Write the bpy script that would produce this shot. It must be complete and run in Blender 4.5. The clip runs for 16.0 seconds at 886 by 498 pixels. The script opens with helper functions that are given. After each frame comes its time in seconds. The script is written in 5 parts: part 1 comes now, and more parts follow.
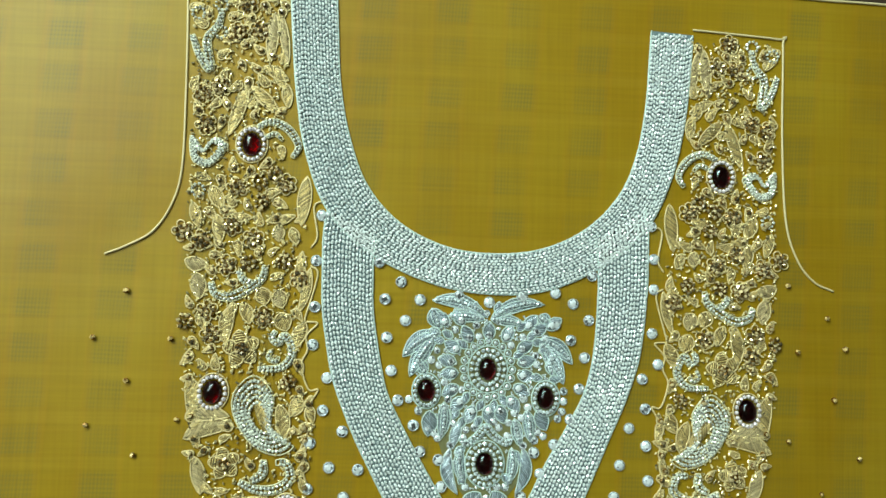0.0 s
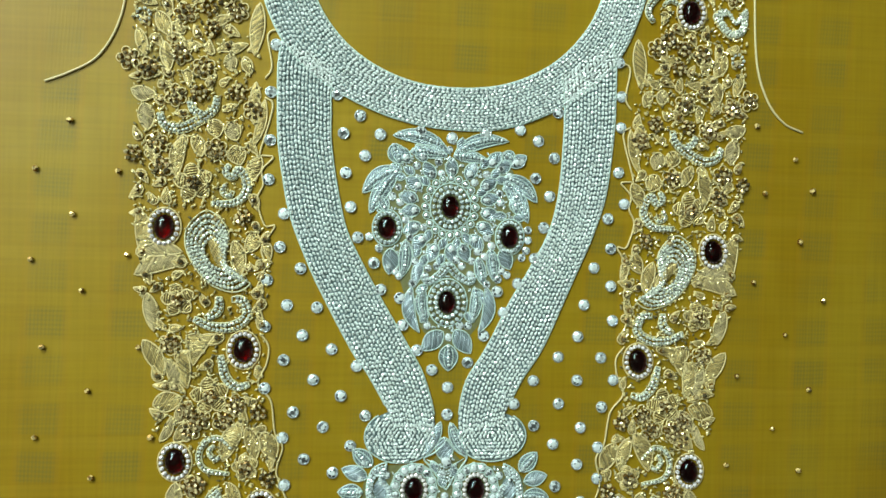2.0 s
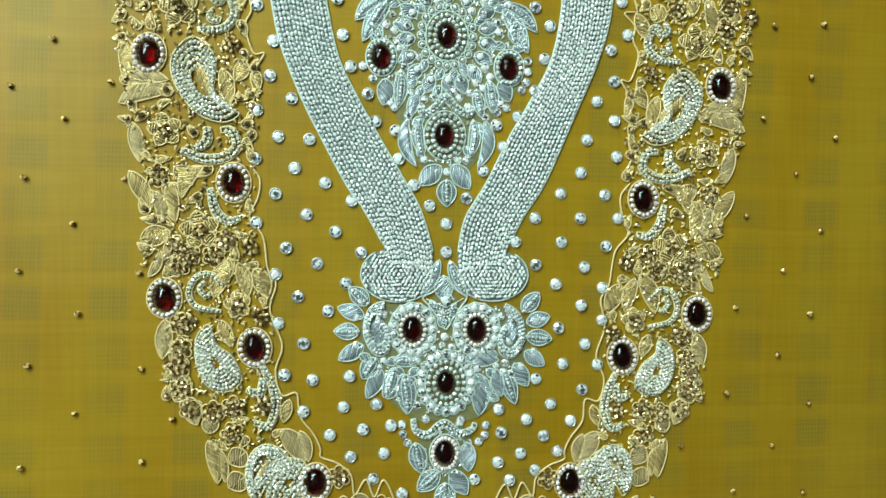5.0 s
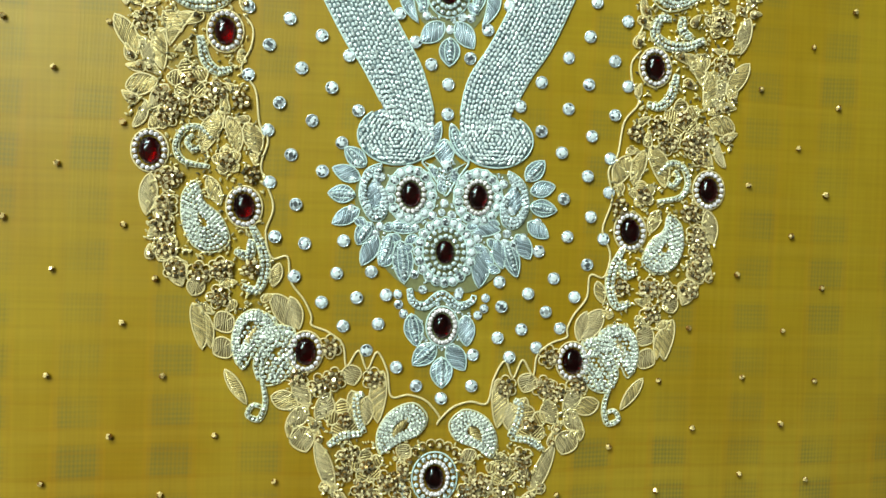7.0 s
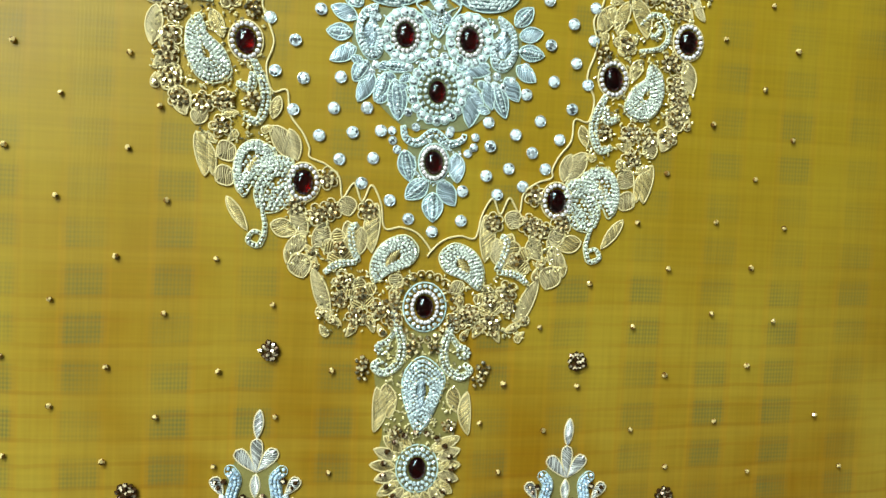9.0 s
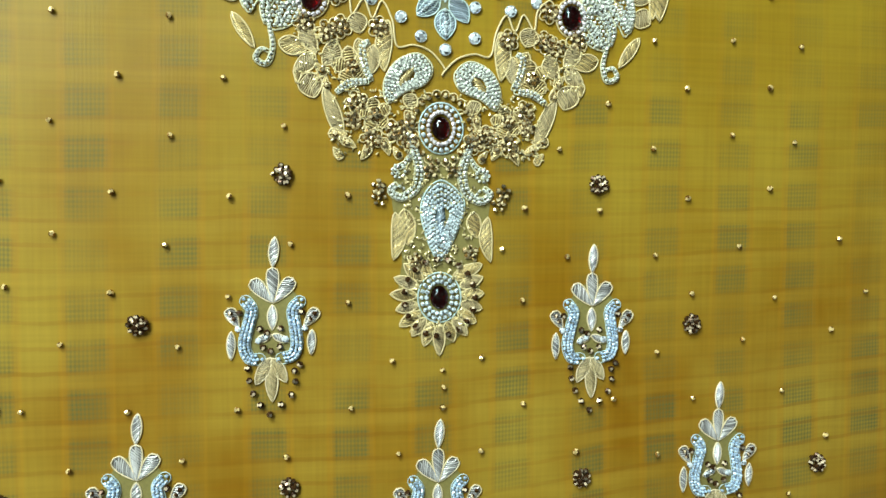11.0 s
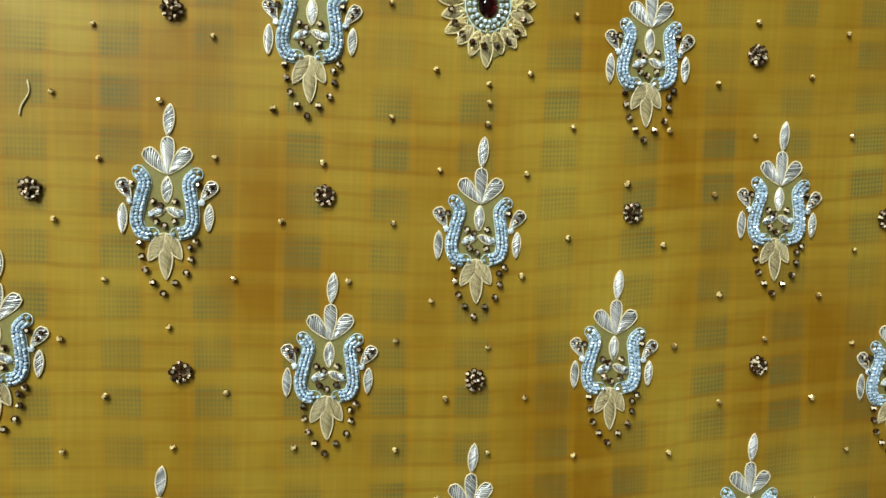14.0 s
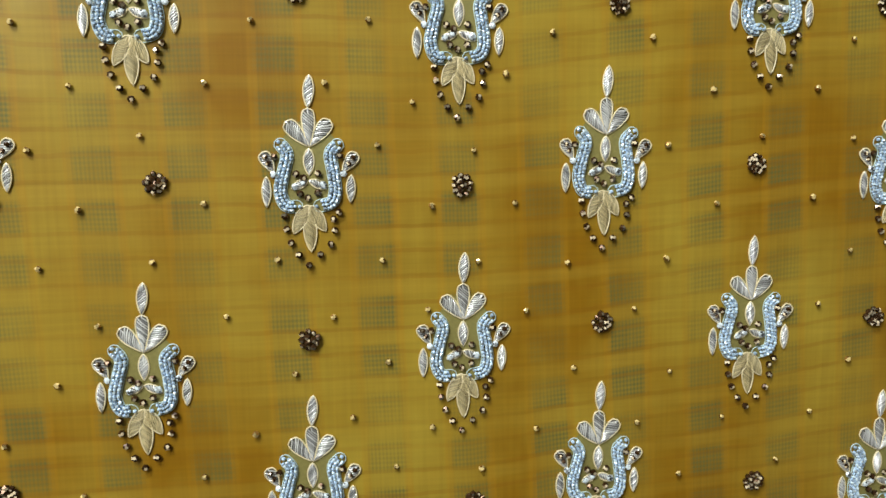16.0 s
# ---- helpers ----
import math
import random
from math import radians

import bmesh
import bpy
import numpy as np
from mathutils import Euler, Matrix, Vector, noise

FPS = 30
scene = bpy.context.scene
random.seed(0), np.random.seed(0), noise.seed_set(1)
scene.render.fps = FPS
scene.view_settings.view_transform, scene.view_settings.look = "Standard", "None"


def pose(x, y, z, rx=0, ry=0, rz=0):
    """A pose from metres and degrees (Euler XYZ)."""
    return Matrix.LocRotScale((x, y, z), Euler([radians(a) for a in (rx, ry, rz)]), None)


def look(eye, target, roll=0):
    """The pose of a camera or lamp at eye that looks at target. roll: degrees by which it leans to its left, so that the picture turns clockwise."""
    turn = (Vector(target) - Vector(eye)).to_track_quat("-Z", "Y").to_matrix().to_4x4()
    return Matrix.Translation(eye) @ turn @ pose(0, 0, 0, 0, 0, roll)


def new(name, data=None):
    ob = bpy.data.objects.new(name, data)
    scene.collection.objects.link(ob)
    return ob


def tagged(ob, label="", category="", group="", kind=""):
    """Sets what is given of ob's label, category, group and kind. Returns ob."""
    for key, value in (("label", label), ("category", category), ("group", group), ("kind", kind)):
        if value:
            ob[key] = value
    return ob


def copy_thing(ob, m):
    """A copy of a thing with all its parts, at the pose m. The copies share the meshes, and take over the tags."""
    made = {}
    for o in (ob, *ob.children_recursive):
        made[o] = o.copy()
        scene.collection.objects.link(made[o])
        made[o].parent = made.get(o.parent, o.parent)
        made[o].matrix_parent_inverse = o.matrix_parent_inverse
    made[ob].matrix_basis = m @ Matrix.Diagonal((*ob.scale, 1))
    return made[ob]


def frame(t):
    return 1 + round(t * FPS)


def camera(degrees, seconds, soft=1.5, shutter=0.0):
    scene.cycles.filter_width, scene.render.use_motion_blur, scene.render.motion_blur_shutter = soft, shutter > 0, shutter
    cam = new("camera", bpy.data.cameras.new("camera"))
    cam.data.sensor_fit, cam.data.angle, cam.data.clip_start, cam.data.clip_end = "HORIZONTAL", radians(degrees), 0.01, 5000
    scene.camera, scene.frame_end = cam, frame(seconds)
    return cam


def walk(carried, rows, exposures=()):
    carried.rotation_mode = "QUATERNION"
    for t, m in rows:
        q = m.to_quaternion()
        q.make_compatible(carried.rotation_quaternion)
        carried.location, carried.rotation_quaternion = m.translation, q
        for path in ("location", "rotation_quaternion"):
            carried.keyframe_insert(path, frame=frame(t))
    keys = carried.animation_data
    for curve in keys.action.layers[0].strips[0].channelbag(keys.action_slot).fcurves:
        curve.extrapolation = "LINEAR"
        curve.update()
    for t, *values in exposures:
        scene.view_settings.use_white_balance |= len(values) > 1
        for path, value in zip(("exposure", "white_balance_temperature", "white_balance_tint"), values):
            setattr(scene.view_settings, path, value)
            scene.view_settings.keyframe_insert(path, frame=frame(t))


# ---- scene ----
cam = camera(65.0, 16.0, soft=1.5)
ROWS = [
    (0.0, -0.0616, 0.0481, 0.4202, 3.17, -4.55, 1.20),
    (0.5, -0.0584, 0.0260, 0.4164, 2.36, -4.99, 0.73),
    (1.0, -0.0555, 0.0125, 0.4147, 1.27, -5.80, 0.82),
    (1.5, -0.0513, -0.0039, 0.4123, 0.42, -6.04, 1.07),
    (2.0, -0.0484, -0.0239, 0.4064, -0.23, -6.23, 1.01),
    (2.5, -0.0474, -0.0411, 0.4045, -0.27, -6.01, 0.78),
    (3.0, -0.0484, -0.0536, 0.4023, -0.74, -5.99, 0.51),
    (3.5, -0.0499, -0.0692, 0.3983, -0.81, -5.99, -0.10),
    (6.0, -0.0406, -0.1481, 0.3855, -1.26, -6.52, 0.92),
    (6.5, -0.0450, -0.1694, 0.3791, -1.23, -6.73, 1.24),
    (7.0, -0.0436, -0.1876, 0.3749, -1.27, -6.51, 1.48),
    (7.5, -0.0480, -0.2073, 0.3719, -1.13, -6.61, 2.02),
    (8.0, -0.0482, -0.2278, 0.3794, -1.33, -6.76, 2.13),
    (8.5, -0.0482, -0.2468, 0.3902, -2.49, -6.95, 2.52),
    (9.0, -0.0457, -0.2689, 0.3971, -2.73, -7.49, 2.27),
    (9.5, -0.0473, -0.2905, 0.3970, -3.17, -7.92, 1.82),
    (12.0, -0.0728, -0.4247, 0.3773, -1.06, -9.23, -0.57),
    (12.5, -0.0758, -0.4446, 0.3764, -0.92, -9.13, -0.05),
    (13.0, -0.0745, -0.4684, 0.3743, -1.45, -6.12, 0.58),
    (13.5, -0.0651, -0.4983, 0.3713, -3.02, -6.49, 1.55),
    (14.0, -0.0661, -0.5223, 0.3697, -3.49, -6.52, 1.74),
    (14.5, -0.0681, -0.5467, 0.3653, -4.20, -6.41, 1.24),
    (15.0, -0.0615, -0.5723, 0.3626, -4.81, -6.52, 0.81),
    (15.5, -0.0585, -0.5917, 0.3598, -5.39, -6.51, 0.20),
    (16.0, -0.0552, -0.6109, 0.3630, -5.67, -6.54, -0.98),
]
EXPOSURES = [(0.0, 0.41, 6500, -8), (3.5, 0.55, 6450, -9), (7.0, 0.88, 6400, -5), (9.0, 1.12, 6200, -3), (12.5, 1.16, 6100, 1), (14.5, 1.07, 6400, 6), (16.0, 1.10, 6500, 11)]
walk(cam, [(t, pose(x, y, z, rx, ry, rz)) for t, x, y, z, rx, ry, rz in ROWS], EXPOSURES)

# ---- light: a room with a tube over the table, a daylit window and an added sheen lamp ----
world = bpy.data.worlds.new("world")
world.use_nodes = True
world.node_tree.nodes["Background"].inputs[0].default_value = (0.75, 0.85, 1.0, 1)
world.node_tree.nodes["Background"].inputs[1].default_value = 0.3
scene.world = world


def area(name, eye, target, sx, sy, watts, colour):
    data = bpy.data.lights.new(name, "AREA")
    data.shape, data.size, data.size_y, data.energy, data.color = "RECTANGLE", sx, sy, watts, colour
    lamp = new(name, data)
    lamp.matrix_world = look(eye, target)
    return lamp


area("tube_light", (-0.75, 1.10, 1.05), (-0.2, 0.0, 0), 1.2, 0.2, 18, (0.93, 1.0, 0.98))
# unseen lamp added overhead to lay a pale sheen on the cloth's upper left
area("added_sheen_light", (-1.25, 0.5, 1.85), (-0.3, -0.4, 0), 1.1, 0.8, 28, (0.96, 1.0, 0.98))
area("window_daylight", (-1.5, 2.42, 0.95), (0, -0.35, 0), 1.5, 1.1, 22, (0.92, 0.98, 1.0))

# ---- materials ----


def material(name, colour, rough=0.5, metal=0.0, grain=0.0, grain_size=800.0, bump=0.0, vary=0.0, coat=0.0, island=0.0, spread=1.0, spec=0.5, skew=1.0, hard=None):
    m = bpy.data.materials.new(name)
    m.use_nodes = True
    n, l = m.node_tree.nodes, m.node_tree.links
    b = n["Principled BSDF"]
    b.inputs["Base Color"].default_value = (*colour, 1)
    b.inputs["Roughness"].default_value = rough
    b.inputs["Metallic"].default_value = metal
    b.inputs["Coat Weight"].default_value = coat
    b.inputs["Specular IOR Level"].default_value = spec
    b.inputs["Coat Roughness"].default_value = 0.04
    here = n.new("ShaderNodeTexCoord").outputs["Object"]
    last = None
    if grain:
        tex = n.new("ShaderNodeTexNoise")
        tex.inputs["Scale"].default_value, tex.inputs["Detail"].default_value = grain_size, 4
        l.new(here, tex.inputs["Vector"])
        mix = n.new("ShaderNodeHueSaturation")
        mix.inputs["Color"].default_value = (*colour, 1)
        rng = n.new("ShaderNodeMapRange")
        rng.inputs["To Min"].default_value, rng.inputs["To Max"].default_value = 1 - grain, 1 + grain
        l.new(tex.outputs["Fac"], rng.inputs["Value"])
        l.new(rng.outputs[0], mix.inputs["Value"])
        last = mix
        if bump:
            bp = n.new("ShaderNodeBump")
            bp.inputs["Strength"].default_value, bp.inputs["Distance"].default_value = bump, 0.0004
            l.new(tex.outputs["Fac"], bp.inputs["Height"])
            l.new(bp.outputs[0], b.inputs["Normal"])
    if vary or island:
        src = n.new("ShaderNodeObjectInfo").outputs["Random"]
        # random tone per loose piece; on split beads this colours in the facet glints
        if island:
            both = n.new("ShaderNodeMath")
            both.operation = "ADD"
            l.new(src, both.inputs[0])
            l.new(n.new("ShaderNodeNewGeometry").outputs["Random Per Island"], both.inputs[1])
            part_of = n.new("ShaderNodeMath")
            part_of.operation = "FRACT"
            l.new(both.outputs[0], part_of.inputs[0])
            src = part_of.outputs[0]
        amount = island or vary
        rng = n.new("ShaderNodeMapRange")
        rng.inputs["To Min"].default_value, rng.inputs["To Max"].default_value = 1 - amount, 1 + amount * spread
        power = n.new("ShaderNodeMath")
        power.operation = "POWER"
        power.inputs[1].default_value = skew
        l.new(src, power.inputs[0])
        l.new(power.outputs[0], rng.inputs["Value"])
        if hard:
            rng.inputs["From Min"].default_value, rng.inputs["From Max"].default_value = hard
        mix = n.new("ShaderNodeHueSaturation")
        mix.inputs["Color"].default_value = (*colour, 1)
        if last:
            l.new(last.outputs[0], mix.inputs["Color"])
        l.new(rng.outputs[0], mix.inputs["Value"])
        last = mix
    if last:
        l.new(last.outputs[0], b.inputs["Base Color"])
    return m


# glass and crystal: sparkle is put into the base colour, facet by facet
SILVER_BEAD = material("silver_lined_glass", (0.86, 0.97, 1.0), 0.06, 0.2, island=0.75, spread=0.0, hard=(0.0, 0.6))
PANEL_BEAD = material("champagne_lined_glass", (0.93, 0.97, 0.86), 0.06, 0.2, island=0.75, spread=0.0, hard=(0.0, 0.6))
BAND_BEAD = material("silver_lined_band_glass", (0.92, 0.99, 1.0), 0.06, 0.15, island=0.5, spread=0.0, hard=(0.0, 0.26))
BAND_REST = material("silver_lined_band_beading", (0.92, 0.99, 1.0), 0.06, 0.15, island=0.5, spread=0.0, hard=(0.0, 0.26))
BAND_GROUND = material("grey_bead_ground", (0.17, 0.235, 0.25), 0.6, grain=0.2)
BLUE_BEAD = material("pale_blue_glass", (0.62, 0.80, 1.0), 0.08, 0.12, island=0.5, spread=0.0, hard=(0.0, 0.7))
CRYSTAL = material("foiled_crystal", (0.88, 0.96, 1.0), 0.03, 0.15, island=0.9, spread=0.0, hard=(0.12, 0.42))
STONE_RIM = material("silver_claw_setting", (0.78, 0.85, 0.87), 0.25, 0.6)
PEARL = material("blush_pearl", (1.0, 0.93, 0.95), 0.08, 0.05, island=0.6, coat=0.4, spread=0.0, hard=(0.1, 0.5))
GARNET = material("garnet_glass", (0.28, 0.003, 0.010), 0.03)
GARNET.node_tree.nodes["Principled BSDF"].inputs["Transmission Weight"].default_value = 1.0
GARNET.node_tree.nodes["Principled BSDF"].inputs["IOR"].default_value = 1.52
GEM_FOIL = material("red_lacquered_foil", (0.13, 0.005, 0.009), 0.30, 0.9)
# cut beads: one colour for painted glints, a darker one for facets in shade
GOLD_GLINT = material("gold_bead_glint", (1.0, 0.83, 0.46), 0.08, 0.3, island=0.9, spread=0.0, hard=(0.15, 0.7))
DOT_GLINT = material("gold_dot_glint", (1.0, 0.76, 0.32), 0.12, 0.3, island=0.7, spread=0.0, hard=(0.0, 0.4), spec=0.35)
BRONZE_GLINT = material("bronze_bead_glint", (1.0, 0.82, 0.55), 0.10, 0.25, island=0.85, spread=0.0, hard=(0.1, 0.5), spec=0.5)
BRONZE_SHADE = material("shaded_bronze_facet", (0.10, 0.048, 0.018), 0.14, 0.5, island=0.6, spread=0.0)
DOT_SHADE = material("shaded_dot_facet", (0.42, 0.22, 0.05), 0.14, 0.5, island=0.6, spread=0.0)
GOLD_SHADE = material("shaded_gold_facet", (0.30, 0.17, 0.04), 0.12, 0.4, island=0.6, spread=0.0)
SEED_BEAD = material("pale_gold_seed_bead", (1.0, 0.86, 0.44), 0.10, 0.3, island=0.8, spread=0.0, hard=(0.05, 0.6))
GOLD_CORD = material("pale_gold_cord", (0.76, 0.63, 0.32), 0.40, 0.05, grain=0.3, grain_size=1400, bump=0.5)
PALE_CORD = material("cream_gold_cord", (0.84, 0.72, 0.45), 0.40, 0.05, grain=0.3, grain_size=1400, bump=0.5)
GOLD_STITCH = material("gold_zari_thread", (0.84, 0.67, 0.29), 0.30, 0.3, island=0.6, spread=0.0, skew=0.8)
PANEL_CORD = material("pale_champagne_cord", (0.72, 0.70, 0.46), 0.40, 0.05, grain=0.3, grain_size=1400, bump=0.5)
SILVER_CORD = material("silver_cord", (0.60, 0.73, 0.70), 0.40, 0.1, grain=0.3, grain_size=1400, bump=0.5)
SILVER_STITCH = material("silver_zari_thread", (0.74, 0.88, 0.98), 0.24, 0.45, island=0.6, spread=0.0, skew=0.8)
BRIGHT_STITCH = material("bright_silver_purl", (0.93, 0.92, 0.88), 0.22, 0.4, island=0.65, spread=0.0, hard=(0.0, 0.65))
CREAM_STITCH = material("cream_silk_thread", (0.66, 0.54, 0.28), 0.45, 0.1, island=0.45, spread=0.0, skew=0.7)
TABLE = material("dark_brown_table", (0.05, 0.032, 0.02), 0.45, grain=0.5, grain_size=30, bump=0.2)
WALL = material("warm_white_wall_paint", (0.36, 0.34, 0.30), 0.8, grain=0.04, grain_size=6)
FLOOR = material("grey_floor_tile", (0.30, 0.29, 0.27), 0.4, grain=0.2, grain_size=5)
BACKING = material("grey_green_backing_net", (0.24, 0.205, 0.055), 0.7, grain=0.25, grain_size=500)
PALE_BACKING = material("pale_green_backing_net", (0.185, 0.185, 0.075), 0.7, grain=0.3, grain_size=500)
THREAD_LINE = material("cream_tacking_thread", (0.74, 0.64, 0.36), 0.55, grain=0.2, grain_size=1200, bump=0.4)


# padding below each thread, its colour darkened as the shade between stitches
GAP_SHADE = {
    "gold_zari_thread": material("shaded_gold_padding", (0.20, 0.135, 0.028), 0.6, grain=0.3),
    "silver_zari_thread": material("shaded_silver_padding", (0.13, 0.18, 0.165), 0.6, grain=0.3),
    "bright_silver_purl": material("shaded_purl_padding", (0.11, 0.10, 0.075), 0.6, grain=0.3),
    "cream_silk_thread": material("shaded_silk_padding", (0.24, 0.18, 0.07), 0.6, grain=0.3),
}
COLUMN_SHIFT = 2.1


def fabric_material():
    """Ochre sheer cotton with a woven check: greyish ribbed squares between plain bars."""
    m = bpy.data.materials.new("ochre_checked_cotton")
    m.use_nodes = True
    n, l = m.node_tree.nodes, m.node_tree.links
    b = n["Principled BSDF"]
    b.inputs["Roughness"].default_value = 0.42
    b.inputs["Sheen Weight"].default_value = 0.04
    b.inputs["Specular IOR Level"].default_value = 0.3
    here = n.new("ShaderNodeTexCoord").outputs["Object"]

    def math_node(op, a, c=None, clamp=False):
        k = n.new("ShaderNodeMath")
        k.operation, k.use_clamp = op, clamp
        for i, v in enumerate((a, c)):
            if v is None:
                continue
            if isinstance(v, (int, float)):
                k.inputs[i].default_value = v
            else:
                l.new(v, k.inputs[i])
        return k.outputs[0]

    def noise_node(scale, detail=3, stretch=(1, 1, 1)):
        mp = n.new("ShaderNodeMapping")
        mp.inputs["Scale"].default_value = stretch
        l.new(here, mp.inputs["Vector"])
        t = n.new("ShaderNodeTexNoise")
        t.inputs["Scale"].default_value, t.inputs["Detail"].default_value = scale, detail
        l.new(mp.outputs[0], t.inputs["Vector"])
        return t.outputs["Fac"]

    wob = noise_node(6, 2)
    sep = n.new("ShaderNodeSeparateXYZ")
    l.new(here, sep.inputs[0])
    lean = math_node("POWER", math_node("ABSOLUTE", math_node("ADD", sep.outputs[1], 0.45)), 2.0)
    x = math_node("SUBTRACT", math_node("ADD", sep.outputs[0], math_node("MULTIPLY", wob, 0.006)), math_node("MULTIPLY", lean, 0.06))
    low = n.new("ShaderNodeMapRange")
    low.inputs["From Min"].default_value, low.inputs["From Max"].default_value = -0.28, -0.50
    l.new(sep.outputs[1], low.inputs["Value"])
    rise = math_node("MULTIPLY", math_node("MULTIPLY", math_node("MAXIMUM", sep.outputs[0], 0.0), 0.10), low.outputs[0])
    y = math_node("SUBTRACT", math_node("ADD", sep.outputs[1], math_node("MULTIPLY", wob, 0.010)), rise)

    def soft_bars(v, period, shift, sharp, bias):
        k = n.new("ShaderNodeMath")
        k.operation = "MULTIPLY_ADD"
        l.new(v, k.inputs[0])
        k.inputs[1].default_value, k.inputs[2].default_value = 2 * math.pi / period, shift
        s = math_node("SINE", k.outputs[0])
        k2 = n.new("ShaderNodeMath")
        k2.operation, k2.use_clamp = "MULTIPLY_ADD", True
        l.new(s, k2.inputs[0])
        k2.inputs[1].default_value, k2.inputs[2].default_value = sharp, bias
        return k2.outputs[0]

    col = soft_bars(x, 0.0455, COLUMN_SHIFT, 1.9, 0.42)
    row = soft_bars(y, 0.0265, 4.6, 1.7, 1.15)
    strength = n.new("ShaderNodeMapRange")
    strength.inputs["From Min"].default_value, strength.inputs["From Max"].default_value = 0.40, 0.62
    strength.inputs["To Min"].default_value, strength.inputs["To Max"].default_value = 0.35, 1.0
    l.new(noise_node(17, 3), strength.inputs["Value"])
    cell = math_node("MULTIPLY", math_node("MULTIPLY", col, math_node("ADD", math_node("MULTIPLY", row, 0.8), 0.2)), strength.outputs[0])
    ribs = soft_bars(x, 0.0020, 0.0, 0.9, 0.45)
    weft = soft_bars(y, 0.0026, 0.0, 0.6, 0.5)
    hair = noise_node(900, 2, (6, 0.05, 1))
    grid = math_node("ADD", math_node("MULTIPLY", ribs, 0.5), math_node("MULTIPLY", math_node("MULTIPLY", weft, noise_node(60, 2)), 0.9))
    ribbed = math_node("ADD", grid, 0.32)
    fine = math_node("MULTIPLY", math_node("MULTIPLY", cell, ribbed), 0.6)
    edge = math_node("MULTIPLY", soft_bars(x, 0.02275, COLUMN_SHIFT * 2 + 1.6, 5.0, -3.6), 0.4)
    ripple = math_node("ADD", y, math_node("MULTIPLY", noise_node(45, 3), 0.0035))
    cross = math_node("MULTIPLY", soft_bars(ripple, 0.01325, 2 * 4.6 + 1.57, 6.0, -4.6), 0.45)
    line = soft_bars(y, 0.0265, 4.6 + math.pi, 3.0, -1.7)

    def mix(fac, a, c, kind="MIX"):
        k = n.new("ShaderNodeMix")
        k.data_type, k.blend_type = "RGBA", kind
        for sock, v in ((k.inputs[0], fac), (k.inputs[6], a), (k.inputs[7], c)):
            if isinstance(v, tuple):
                sock.default_value = (*v, 1)
            elif isinstance(v, (int, float)):
                sock.default_value = v
            else:
                l.new(v, sock)
        return k.outputs[2]

    patch = n.new("ShaderNodeMapRange")
    patch.inputs["From Min"].default_value, patch.inputs["From Max"].default_value = 0.36, 0.66
    l.new(noise_node(11, 4, (1, 0.7, 1)), patch.inputs["Value"])
    worn = n.new("ShaderNodeMapRange")
    worn.inputs["From Min"].default_value, worn.inputs["From Max"].default_value = -0.22, -0.46
    l.new(sep.outputs[1], worn.inputs["Value"])
    worn = worn.outputs[0]
    even_dye = mix(patch.outputs[0], (0.295, 0.180, 0.005), (0.335, 0.227, 0.011))
    worn_dye = mix(patch.outputs[0], (0.262, 0.125, 0.002), (0.385, 0.265, 0.028))
    base = mix(worn, even_dye, worn_dye)
    c1 = mix(math_node("MULTIPLY", fine, math_node("ADD", math_node("MULTIPLY", worn, 0.55), 0.62)), base, (0.132, 0.130, 0.036))
    c2 = mix(math_node("MULTIPLY", math_node("MULTIPLY", edge, strength.outputs[0]), math_node("ADD", math_node("MULTIPLY", worn, 0.6), 0.4)), c1, (0.42, 0.20, 0.006))
    c2 = mix(math_node("MULTIPLY", math_node("MULTIPLY", cross, strength.outputs[0]), math_node("ADD", math_node("MULTIPLY", worn, 0.7), 0.15)), c2, (0.25, 0.105, 0.004))
    c3 = mix(math_node("MULTIPLY", math_node("MULTIPLY", line, strength.outputs[0]), math_node("ADD", math_node("MULTIPLY", worn, 0.13), 0.10)), c2, (0.47, 0.31, 0.035))
    streak = n.new("ShaderNodeMapRange")
    streak.inputs["To Min"].default_value, streak.inputs["To Max"].default_value = 0.89, 1.11
    streak.inputs["From Min"].default_value, streak.inputs["From Max"].default_value = 0.3, 0.7
    l.new(math_node("MULTIPLY", math_node("ADD", noise_node(110, 3, (0.12, 4, 1)), noise_node(110, 3, (4, 0.12, 1))), 0.5), streak.inputs["Value"])
    h = n.new("ShaderNodeHueSaturation")
    l.new(c3, h.inputs["Color"])
    l.new(streak.outputs[0], h.inputs["Value"])
    l.new(h.outputs[0], b.inputs["Base Color"])
    bp = n.new("ShaderNodeBump")
    bp.inputs["Strength"].default_value, bp.inputs["Distance"].default_value = 0.55, 0.0022
    l.new(math_node("ADD", noise_node(13, 3), math_node("ADD", math_node("MULTIPLY", hair, 0.02), math_node("MULTIPLY", math_node("MULTIPLY", ribs, col), 0.012))), bp.inputs["Height"])
    l.new(bp.outputs[0], b.inputs["Normal"])
    return m


FABRIC = fabric_material()

# ---- mesh tools, all in millimetres on the cloth ----
MM = 0.001


